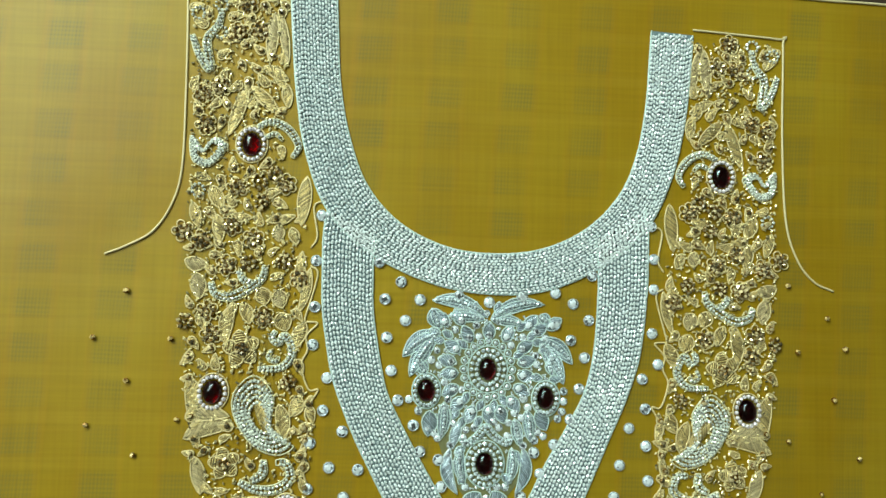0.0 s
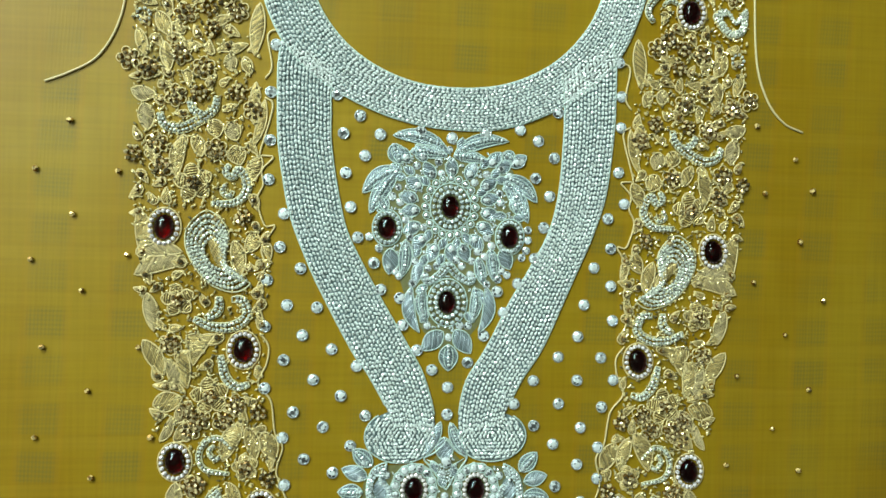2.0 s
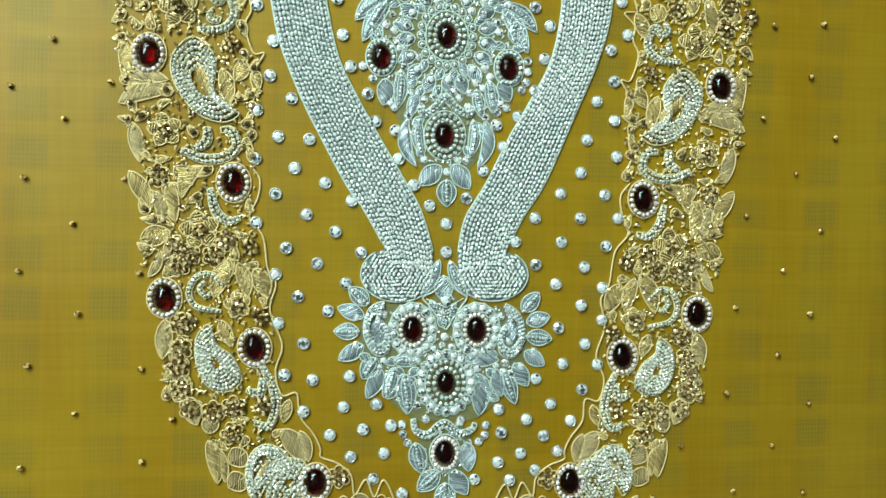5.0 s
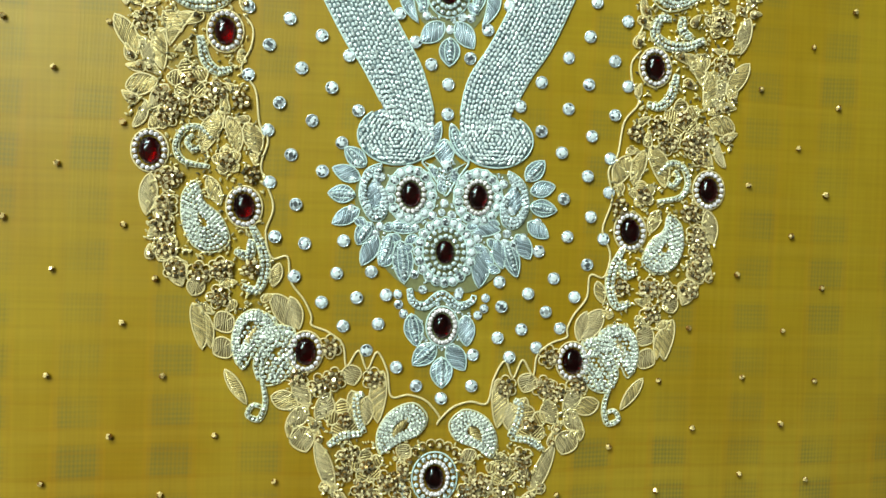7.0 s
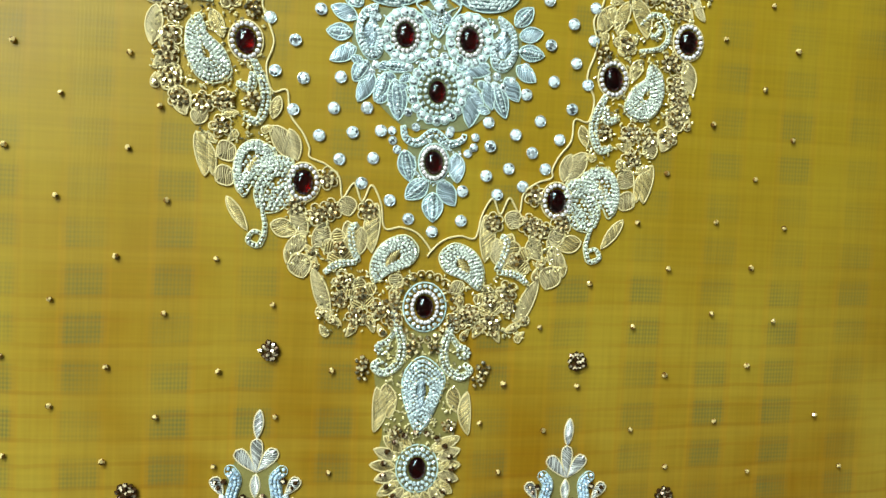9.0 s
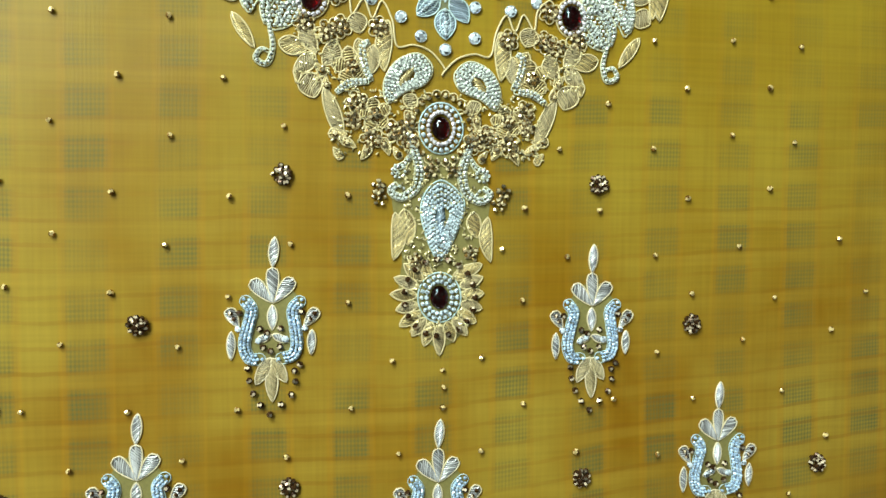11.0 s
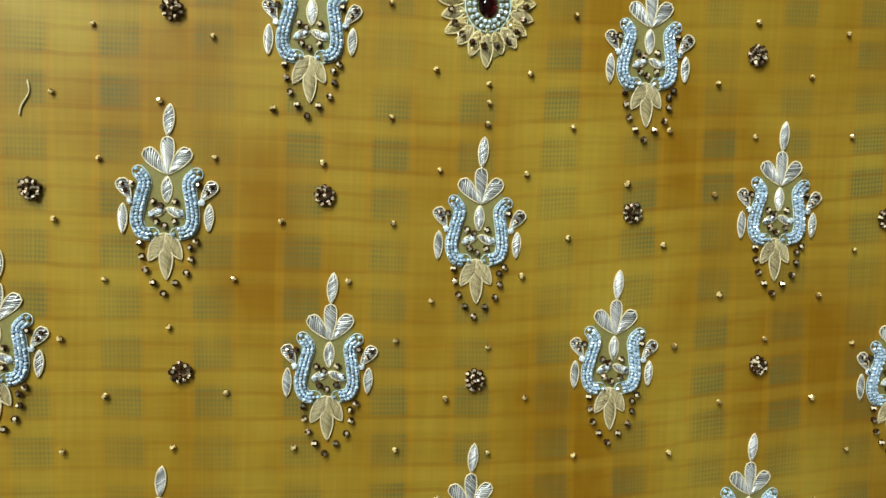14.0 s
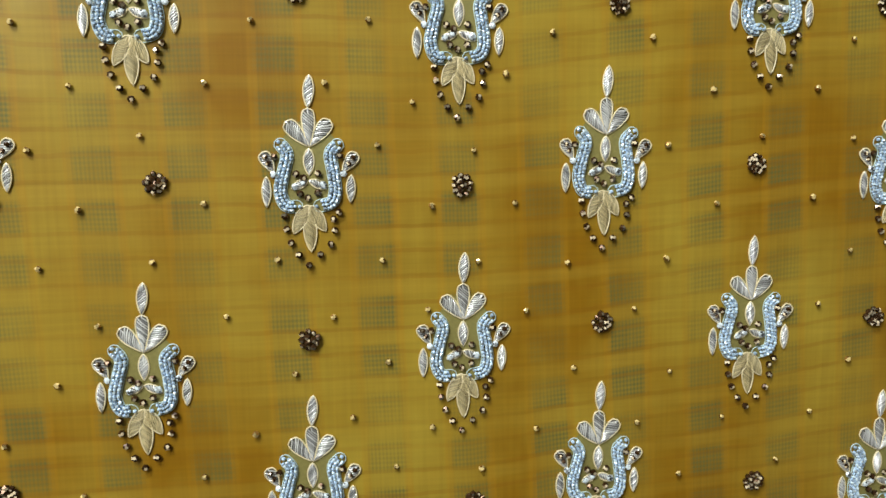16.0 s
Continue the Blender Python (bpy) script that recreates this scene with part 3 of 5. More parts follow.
SCROLL_A = [(-165.4, 49.1), (-162.7, 42.6), (-153.8, 40.7), (-144.1, 45.5), (-135.8, 52.2), (-134.1, 60)]
SCROLL_B = [(-149.2, 56), (-146.6, 50.7), (-141.1, 49.4)]
SCROLL_C = [(-126.9, 21), (-129, 16.7), (-124.9, 13.9), (-122, 18.3), (-117.9, 14.1), (-117.2, 6.2), (-123.6, -0.4), (-137.5, -1.3)]
SCROLL_D = [(-129.1, 9.6), (-130.5, 5.2), (-126.3, 3.2), (-124.2, 6.8)]
SCROLL_E = [(-144.9, -66.7), (-135.2, -71), (-124, -71), (-115.9, -65), (-118.3, -56), (-125, -55.6)]
SCROLL_F = [(-131.3, -54.2), (-132, -62.1), (-139, -66.7)]
SCROLL_G = [(-130, -87.5), (-126.9, -99.8), (-120.6, -105.2), (-113.3, -103.5)]
SCROLL_H = [(-123, -140.3), (-130, -134.4), (-137.7, -136.4), (-141.2, -144.9), (-137.1, -152.3), (-123.8, -155)]
SCROLL_I = [(-132.8, -138.6), (-135.6, -142.2), (-132.1, -146.6), (-128.6, -143.8)]
SCROLL_J = [(-102, -185), (-96, -198), (-94.7, -208.2), (-98.5, -218.6), (-106.7, -216.5)]
SCROLL_K = [(-101.9, -192.3), (-103.1, -200.4), (-111, -198.4)]
SCROLL_L = [(-105.8, -252.4), (-97.9, -243.4), (-86.2, -239.9), (-78.8, -240.9)]
SCROLL_M = [(-96, -266), (-96.8, -256.9), (-90.5, -246.6), (-79.8, -246.2)]
SCROLL_N = [(-90.4, -267.5), (-86.6, -258.4), (-80, -252.3)]
SCROLL_O = [(-94.9, -267.5), (-93.2, -278.1), (-96.3, -287.1), (-102.2, -284.8), (-99.4, -279.6), (-94.2, -281.1)]
SCROLL_P = [(-59.8, -301.4), (-52.1, -296.2), (-41.2, -295.1)]
SCROLL_Q = [(-42, -273.5), (-45.7, -276.6), (-44, -287.4), (-40.7, -295.1)]
SCROLL_R = [(-20.1, -322.3), (-16.9, -332.8), (-14.3, -342.3), (-16.5, -352.9), (-24.5, -358.2), (-30.4, -354.4), (-25.8, -350.1)]
SCROLL_S = [(-17.9, -332.8), (-22.4, -339.5), (-27.9, -342.5), (-25, -346.3)]
SCROLL_T = [(-141.6, 142.4), (-132.9, 146), (-123.1, 141.5), (-117.1, 131.8), (-120.9, 124.2)]
SCROLL_U = [(-137.4, 136), (-131.1, 138.7), (-126.1, 134.7)]
SCROLL_V = [(-182, 196.9), (-177.6, 185.5), (-170.9, 176.7), (-173.2, 194), (-167.1, 203.5), (-164.3, 214.5)]
ARM_A = [(-16, -39.9), (-12.6, -44.2), (-5.8, -39.9), (-0.6, -34.7), (4.6, -39.8), (12.4, -44), (15, -38.9)]
ARM_B = [(-18.3, -216.9), (-16.5, -223.5), (-9.7, -226), (-0.6, -219.9), (8.1, -225.7), (15.7, -223.1), (17.3, -218.8)]
SCALLOP_A = [(-100, 99.4), (-106.6, 95.6), (-104.2, 78), (-107.9, 70.6)]
SCALLOP_B = [(-107.8, 60.2), (-103.3, 54.6), (-110, 28.6), (-108.6, 26.9), (-102.6, 25.9), (-108.7, 18.6), (-108, 10), (-111.2, 1.3), (-106.7, -13), (-101.1, -13.4), (-108.2, -26), (-106.1, -36.1), (-110.5, -49.1), (-106.9, -50.5), (-109.1, -57.8), (-106.3, -67.9)]
SCALLOP_C = [(-108.5, -74.6), (-103.5, -81.9), (-104.3, -92), (-108.9, -103.6), (-101.6, -113.8), (-99.1, -131.3), (-94.6, -140.1), (-97.8, -154.7), (-91.2, -173.8), (-94.8, -188.4), (-91.3, -201.7)]
SCALLOP_D = [(-90.2, -201.5), (-83.3, -201), (-81.3, -213.9), (-73.9, -224.1), (-70.1, -232.3)]
SCALLOP_E = [(-69.9, -237), (-60.9, -240.7), (-53.2, -247.5), (-51, -259)]
SCALLOP_F = [(-51, -259), (-44.8, -250.5), (-40, -260.5), (-34.9, -251.2), (-29.3, -261.2), (-26.7, -275.1)]
SCALLOP_G = [(-26.7, -275.1), (-17.5, -274.3), (-8.1, -277.4), (-0.9, -285.2)]
ARMHOLE_L = [(-185.6, 225.1), (-184.9, 201.7), (-184.3, 163.7), (-184.7, 117.9), (-189.4, 95.8), (-199.9, 78.6), (-214.9, 69.4), (-227, 64.3)]
ARMHOLE_R = [(127.8, 215.6), (184.7, 212.2), (187.4, 209), (186.5, 146.6), (188.4, 96), (195.7, 71.1), (206.8, 57.1), (219.8, 51.3)]
CLUSTERS_a = [(-154.2, 200), (-174.3, 161.7), (-171.9, 142.8), (-139.7, 109.6), (-182.7, 79.1), (-171.6, 73.8), (-141.6, 75.4), (-154.6, 83.1), (-130.3, 114.8), (-152.3, 105.9), (-137.7, 97.4), (-142.1, 201.4), (-149.9, 216.9), (-164.1, 166.2), (-123.6, 108.5), (-179.2, 26.2), (-166.9, 32.1), (-164.3, 18.8), (-118.7, -8.9), (-157.1, 59.3), (-144, 61.1), (-123.2, 62.5), (-134.5, 29.4), (-113.4, 52.1), (-157.4, -80.9), (-121.4, -115.7), (-108.7, -119.5)]
CLUSTERS_b = [(-142, -160.8), (-117.7, -208), (-141.1, -124.1), (-127.8, -124.3), (-148, -118.9), (-146.7, -129.7), (-145.3, -161.7), (-115.8, -207.9), (-102.6, -158), (-145.8, -175.4), (-147, -185.5), (-145.4, -197), (-140.3, -208.4), (-128.4, -210.4), (-118.3, -222.6), (-101.6, -207.6), (-59.9, -248.4), (-57.3, -265.9), (-64.7, -269), (-48.8, -306.6), (-50.9, -316.6), (-40.8, -326), (-36.1, -265.9), (-76.8, -264.4), (-20.8, -325.5), (-28.6, -321.5)]
CLUSTERS = CLUSTERS_a + CLUSTERS_b
FLOWERS = [(-146.4, 10.4, 13), (-153.8, -56.1, 11), (-135.4, -110.5, 13), (-115.3, -151.3, 9), (-51.5, -287.3, 13), (-38.8, -312.9, 11)]
PENDANT_CLUSTERS = [(-37, -352.2), (-36.8, -358.9), (33.4, -355.2), (30.7, -362.1), (-21.3, -317.6), (23.2, -322.3), (-7.9, -343.2), (4.6, -343), (-16.6, -392.5), (14.2, -388.6)]
RINGS = [(-178.6, 210.4), (-165.4, 199.4), (-165.2, 216.1), (-174.8, 103.6), (-26, -343.8), (-26, -355.5)]
BUTTA_LEAVES = [(0, 0, -1.3, -16.3, 8), (-1.3, -16.4, -1.1, -36, 10), (-12.5, -23.1, -1.5, -35.6, 11), (9.6, -22.5, -0.6, -35.6, 11), (-1.5, -36.8, -1.7, -50.4, 8), (-24.8, -38.4, -19.3, -48.8, 9), (-23.2, -50.8, -23.5, -66.2, 9), (22.5, -39.3, 15.2, -49.1, 9), (19.5, -50.6, 18.9, -64.6, 9), (-2.3, -69.4, -1.9, -89.7, 10), (-2.6, -65.5, -10.7, -80.1, 10), (-2.1, -65.9, 5.7, -79.2, 10), (-2.8, -58.9, -10.2, -55.4, 8), (-1.6, -58.9, 5.8, -57.7, 8)]
BUTTA_ARM_L = [(-15.5, -34.6), (-12.4, -39.7), (-14.6, -49), (-16.4, -58.3), (-13.8, -65.5), (-7.6, -66.2)]
BUTTA_ARM_R = [(13, -35.2), (9.3, -39.6), (10.5, -48.9), (11.3, -58.3), (9.1, -64.4), (2.2, -66.2)]
BUTTA_BEADS = [(-14.8, -71.1), (-14, -77.5), (-12, -84.6), (-8.2, -91.1), (-3.3, -96.4), (2.7, -91.2), (8.1, -85.9), (10.4, -78.8), (10, -72.9), (12.8, -69.4), (-18.8, -40.9), (14.2, -40.7), (-8.2, -49.6), (2.8, -49.5), (-2.7, -61.8), (-6.6, -59.6), (2.4, -59.4), (-4.6, -51.6)]
BUTTAS = [(-93, -379.9), (87.9, -384.7), (168.5, -467.7), (-164.4, -473.2), (-2.4, -483.2), (-246.3, -549), (75.8, -553.1), (-80.7, -557.7), (247.4, -560), (160.1, -645.6), (-2.6, -650.1), (-167.2, -660.6), (-84.5, -723.5), (72.6, -723.8), (241.9, -737.5)]
BLOSSOMS = [(-88.8, -346.4), (90.1, -350.1), (-163.6, -426.1), (148.9, -432), (-86.1, -516.9), (-231.4, -518.5), (233.5, -520.3), (80.9, -521.2), (159.1, -605.7), (-158, -610.8), (-3.7, -614.6), (72.3, -690.4), (-85.2, -693.5), (-247.4, -693.7), (233.4, -693.8), (-238.9, -767), (162.5, -786.8), (0.4, -787.1)]
DOTS_a = [(189.4, 54.3), (-213.3, 43.2), (214.9, 34.5), (-231, 15.9), (-187.1, 15.6), (226.8, 15.2), (195.4, 12.9), (-211.2, -8.8), (218.9, -16.5), (-181.8, -31), (-232.7, -34.4), (188.9, -42.1), (-205.7, -51.2), (235, -52.9), (210.1, -74.3), (-226.1, -82.8), (-175, -82.8), (179, -99.8), (-201.7, -107.1), (226.5, -108.2), (202.8, -132.4), (-229.2, -132.7), (-167.6, -133.5), (173.2, -154.5), (-199.2, -155.6), (220.5, -158.7), (200.2, -182.7), (-225, -183.4), (-166.5, -186), (168, -205.5), (-201.1, -209.4), (220.1, -212.2), (-150.3, -213.6), (140.2, -236.2), (-166.5, -236.7), (196.9, -237.2), (-228.8, -238.4), (-203, -264.1), (173.1, -264.1), (-146, -264.2), (217.6, -266), (123.4, -266.1)]
DOTS_b = [(197.5, -291.2), (144.1, -293.2), (-118.9, -295.5), (-171.7, -295.7), (95.5, -303.4), (173.3, -319.8), (-205, -319.9), (-87.8, -320.2), (214.2, -323.4), (-146.1, -326.5), (123.5, -328.8), (66.2, -330.1), (-229.7, -350.8), (198.4, -351.4), (-175.7, -356.3), (-54, -357.2), (145.4, -357.6), (-116.5, -358.2), (45.9, -363.9), (90.7, -364.9), (-204.7, -378), (245.5, -381.7), (-84.7, -383.7), (-149.5, -384.1), (178.9, -386), (32.6, -387.2), (125.3, -391.3), (71.1, -391.6), (-227.7, -405.2), (-176.8, -409), (-117.7, -411.9), (148.6, -414), (264.4, -414.2), (-54.1, -416.2), (44.8, -416.6), (202.5, -417.3), (-201.8, -435.5), (241.2, -437.5), (-143.8, -438.3), (181.9, -442.3), (126.9, -448.6), (21, -448.6)]
DOTS_c = [(-29.7, -449.1), (-1.4, -455.1), (-0.8, -465.1), (-221.2, -469.9), (-169.4, -472), (-113.5, -473.3), (208.5, -474.2), (-52.7, -475), (100.2, -475.5), (45.5, -476.1), (-1.4, -476.4), (150.2, -476.8), (-142.2, -499.4), (-87.6, -500.2), (-26.3, -501.7), (-198.9, -502), (20.7, -502.2), (238.8, -503.4), (77.4, -505.5), (127.9, -509.8), (-50.4, -530.6), (-108.3, -531.1), (-220.2, -533.1), (45, -536), (99.4, -538.4), (214.3, -538.7), (20.1, -557.3), (-132.1, -561.7), (-73.2, -561.7), (-196, -563), (193.9, -565.1), (133.9, -565.6), (-28.9, -571.5), (-164.3, -587.3), (162.5, -590.8), (216.3, -592.2), (-47.4, -593.1), (-217.3, -593.8), (108.6, -594.8), (2.7, -596.4), (-135.2, -621.4), (-195.5, -623.4)]
DOTS_d = [(24.4, -624.1), (193.2, -624.5), (-19.9, -625), (137.1, -627), (-161.8, -650.3), (-99.9, -651), (-216.1, -652.1), (-46.1, -652.8), (4.3, -654.9), (216.9, -655), (108.6, -656.4), (53.1, -657), (-126.8, -679.6), (-22.9, -679.8), (-72.4, -681.9), (-189.9, -682.1), (30, -682.4), (90.6, -683.6), (198.8, -685), (-44.5, -707.1), (-93.1, -711.2), (-211.4, -711.7), (56.5, -715), (218.4, -717.9), (111.4, -719.6), (-63.9, -736.3), (-238.4, -741.7), (-114.7, -742.6), (-21.7, -744.1), (195.9, -747.4), (142.7, -747.4), (35.5, -748.1), (93, -748.2), (-141.7, -764), (-41.7, -765), (5, -769), (-202.2, -770.5), (176, -774.8), (117.7, -779.4)]
DOTS = DOTS_a + DOTS_b + DOTS_c + DOTS_d
STONES_a = [(-101.9, 90.4), (100.9, 89.2), (102.8, 68.9), (-66.9, 63.3), (-104.4, 63.2), (63.8, 57.8), (-53.6, 51.7), (102.7, 50.1), (40.9, 46.7), (20.3, 44.1), (-18.3, 43.7), (-62.9, 41.2), (-41.8, 41.2), (52, 40.4), (0.2, 40.4), (-104.5, 35.7), (61.8, 30.5), (-50.5, 28.5), (40.9, 27.4), (101.7, 23.1), (-61.4, 18.3), (50.7, 18.1), (-105, 13.3), (59.4, 7.7), (105.6, 4.2), (-58.3, -1.4), (95.6, -4.9), (-96, -6.1), (56.1, -11.1), (-53.9, -18.9), (97.7, -22.9), (-98, -25.2), (50.7, -29.6), (-44.3, -33.6), (87.4, -34.6), (-86.2, -37.4), (-105, -44.2), (40.9, -44.5), (98.1, -45.5), (-40.2, -49)]
STONES_b = [(28.6, -49.5), (-28.9, -53.9), (81.6, -56.9), (-93.5, -58.5), (-76.5, -59.7), (32.6, -61.9), (99.5, -66.3), (-27, -69.7), (-105.7, -70.8), (-84.5, -75.7), (20.9, -75.7), (78.2, -75.9), (-67.8, -83.7), (-18.3, -84.3), (66.3, -88.1), (92.7, -88.6), (-94.9, -90), (11.6, -91.4), (-53.2, -93.5), (-9.5, -95.8), (-78, -101.3), (100.6, -102.1), (78.2, -102.2), (51.4, -102.3), (0, -106), (-105.3, -106.1), (-62.1, -110.8), (39.9, -116), (67, -116.1), (93.7, -118.4), (-89.1, -120), (0, -122), (-47.8, -122.3), (-72.1, -128.6), (52.1, -129.1), (80.7, -130.6), (-94.8, -134.6), (-56.2, -139.6), (63.9, -140.3), (91.7, -142.6)]
STONES_c = [(-82.6, -147), (79, -152.7), (-66.1, -155.1), (91.4, -161.4), (-93.4, -161.8), (65.7, -165.7), (-79.5, -173.1), (81.4, -175.2), (68.4, -186.5), (89, -187.2), (-90, -190.5), (-54.1, -191.7), (-74.6, -193.6), (52.4, -195), (80.1, -201.7), (-39, -207.9), (-57.4, -209.1), (61.3, -209.7), (-79.7, -211.2), (30.8, -212.2), (47.1, -218.4), (73.4, -219.9), (-30.8, -220.3), (-46.5, -222), (-65, -224.7), (32.4, -225.8), (57.3, -228.3), (-34.7, -235.9), (-53.4, -237.3), (65.6, -237.3), (43.8, -238.1), (30.7, -242.9), (52.4, -248.1), (-40.7, -250.2), (17.1, -252.3), (37.6, -253.5), (-24.4, -259.3), (-13.5, -269.4), (16.9, -269.4), (0.3, -276.2)]
STONES = STONES_a + STONES_b + STONES_c

# gems: x, y, kind
GEMS_LEFT = [(-144.7, 131.9), (-162.1, -15.1), (-117.4, -84.2), (-154.1, -147.5), (-106.1, -175.2), (-72.9, -251.2)]
GEMS_RIGHT = [(146.1, 121.9), (162.8, -23.9), (116.0, -90.8), (149.5, -158.2), (104.3, -182.7), (73.3, -255.6)]


def mirrored(x, y):
    """The hand-worked other side: the mirror image, a little lower and shifted."""
    ys = [-330, -255, -182, -158, -91, -24, 122, 230]
    shift_x = [-4.5, 0.4, -1.8, -4.6, -1.4, 0.7, 1.4, 1.4]
    shift_y = [-2, -4.4, -7.5, -10.7, -6.6, -8.8, -10, -10]
    return round(-x + float(np.interp(y, ys, shift_x)), 2), round(y + float(np.interp(y, ys, shift_y)), 2)


def flip(pts):
    return [mirrored(*p[:2]) for p in pts]


# ---- the room ----


def box(name, x0, y0, z0, x1, y1, z1, mat, label, category="", kind="structure"):
    v = [(x, y, z) for x in (x0, x1) for y in (y0, y1) for z in (z0, z1)]
    f = [(0, 1, 3, 2), (4, 6, 7, 5), (0, 4, 5, 1), (2, 3, 7, 6), (0, 2, 6, 4), (1, 5, 7, 3)]
    me = bpy.data.meshes.new(name)
    me.from_pydata(v, [], f)
    me.materials.append(mat)
    return tagged(new(name, me), label, category, "", kind)


box("floor", -2.6, -3.4, -0.85, 2.6, 2.6, -0.75, FLOOR, "plain grey tiled floor under the table")
box("ceiling", -2.6, -3.4, 1.9, 2.6, 2.6, 2.0, WALL, "plain white ceiling over the table")
box("wall_north", -2.6, 2.5, -0.75, 2.6, 2.6, 1.9, WALL, "plain warm white wall")
box("wall_south", -2.6, -3.4, -0.75, 2.6, -3.3, 1.9, WALL, "plain warm white wall")
box("wall_east", 2.5, -3.3, -0.75, 2.6, 2.5, 1.9, WALL, "plain warm white wall")
box("wall_west", -2.6, -3.3, -0.75, -2.5, 2.5, 1.9, WALL, "plain warm white wall")
box("worktable", -0.85, -1.35, -0.75, 0.85, 0.6, -0.004, TABLE, "dark brown wooden worktable under the cloth", "table", "thing")


def cloth():
    nx, ny = 90, 110
    x0, x1, y0, y1 = -560, 560, -1050, 240
    soup = Soup()
    verts = []
    for j in range(ny + 1):
        for i in range(nx + 1):
            u, v = i / nx, j / ny
            x = x0 + (x1 - x0) * u
            y = y0 + (y1 - y0) * v
            if j == ny:
                y += -0.025 * (x - 210) + 1.2 * noise.noise((x * 0.03, 0, 0))
            verts.append((x, y, 0.35 * noise.noise((x * 0.012, y * 0.016, 3.0)) - 0.25))
    faces = [(j * (nx + 1) + i, j * (nx + 1) + i + 1, (j + 1) * (nx + 1) + i + 1, (j + 1) * (nx + 1) + i) for j in range(ny) for i in range(nx)]
    soup.add(verts, faces)
    ob = tagged(new("garment_cloth", soup.mesh("garment_cloth", FABRIC, True)), "ochre yellow checked sheer cotton cloth lying flat on a table", "fabric")
    hem = Soup()
    tube(hem, [(verts[ny * (nx + 1) + i][0], verts[ny * (nx + 1) + i][1], 0.3) for i in range(nx + 1)], 0.9, sides=6)
    part("selvedge", hem, THREAD_LINE, ob, "cream selvedge cord", True)
    return ob


GARMENT = cloth()

# ---- beaded neckline bands ----


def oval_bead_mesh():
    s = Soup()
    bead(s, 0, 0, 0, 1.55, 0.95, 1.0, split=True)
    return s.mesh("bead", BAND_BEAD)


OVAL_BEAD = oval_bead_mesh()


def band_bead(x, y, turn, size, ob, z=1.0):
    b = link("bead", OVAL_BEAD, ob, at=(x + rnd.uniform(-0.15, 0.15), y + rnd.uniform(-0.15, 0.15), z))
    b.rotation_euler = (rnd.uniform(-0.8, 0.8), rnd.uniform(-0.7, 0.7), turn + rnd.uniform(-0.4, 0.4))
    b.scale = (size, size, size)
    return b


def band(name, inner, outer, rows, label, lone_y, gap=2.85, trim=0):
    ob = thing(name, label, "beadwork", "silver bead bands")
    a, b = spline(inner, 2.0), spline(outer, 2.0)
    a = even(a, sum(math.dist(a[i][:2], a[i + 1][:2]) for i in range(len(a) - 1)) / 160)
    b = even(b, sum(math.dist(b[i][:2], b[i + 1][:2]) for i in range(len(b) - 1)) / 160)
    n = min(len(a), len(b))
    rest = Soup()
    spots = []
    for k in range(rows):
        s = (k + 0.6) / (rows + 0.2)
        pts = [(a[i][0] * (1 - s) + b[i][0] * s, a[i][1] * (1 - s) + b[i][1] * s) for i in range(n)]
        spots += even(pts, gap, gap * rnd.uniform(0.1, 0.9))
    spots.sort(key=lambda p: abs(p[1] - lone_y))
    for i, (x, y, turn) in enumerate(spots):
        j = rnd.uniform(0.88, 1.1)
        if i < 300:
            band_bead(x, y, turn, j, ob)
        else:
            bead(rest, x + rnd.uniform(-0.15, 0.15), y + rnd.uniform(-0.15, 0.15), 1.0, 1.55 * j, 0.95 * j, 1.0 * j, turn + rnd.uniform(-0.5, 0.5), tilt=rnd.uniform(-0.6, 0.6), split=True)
    tagged(part("beading", rest, BAND_REST, ob), "", "", "", "stuff")
    for edge in (a, b):
        cord = Soup()
        tube(cord, [(p[0], p[1]) for p in edge[:n - trim]], 0.6, 0.5, 5)
        part("cord_edge", cord, SILVER_CORD, ob, "thin silver cord", True)
    ground = Soup()
    verts = [(*p[:2], 0.25) for p in a[:n]] + [(*p[:2], 0.25) for p in b[:n]]
    ground.add(verts, [(i, i + 1, n + i + 1, n + i) for i in range(n - 1)])
    part("backing", ground, BAND_GROUND, ob)
    return ob


band("neckline_band", NECK_IN, NECK_OUT, 14, "wide U-shaped neckline band of pale silver beads", 60)
band("keyhole_band", VASE_L_OUT, VASE_L_IN, 14, "curved silver bead band sweeping down to a lobe", -100, trim=9)
band("keyhole_band", VASE_R_OUT, VASE_R_IN, 14, "curved silver bead band sweeping down to a lobe", -100, trim=9)
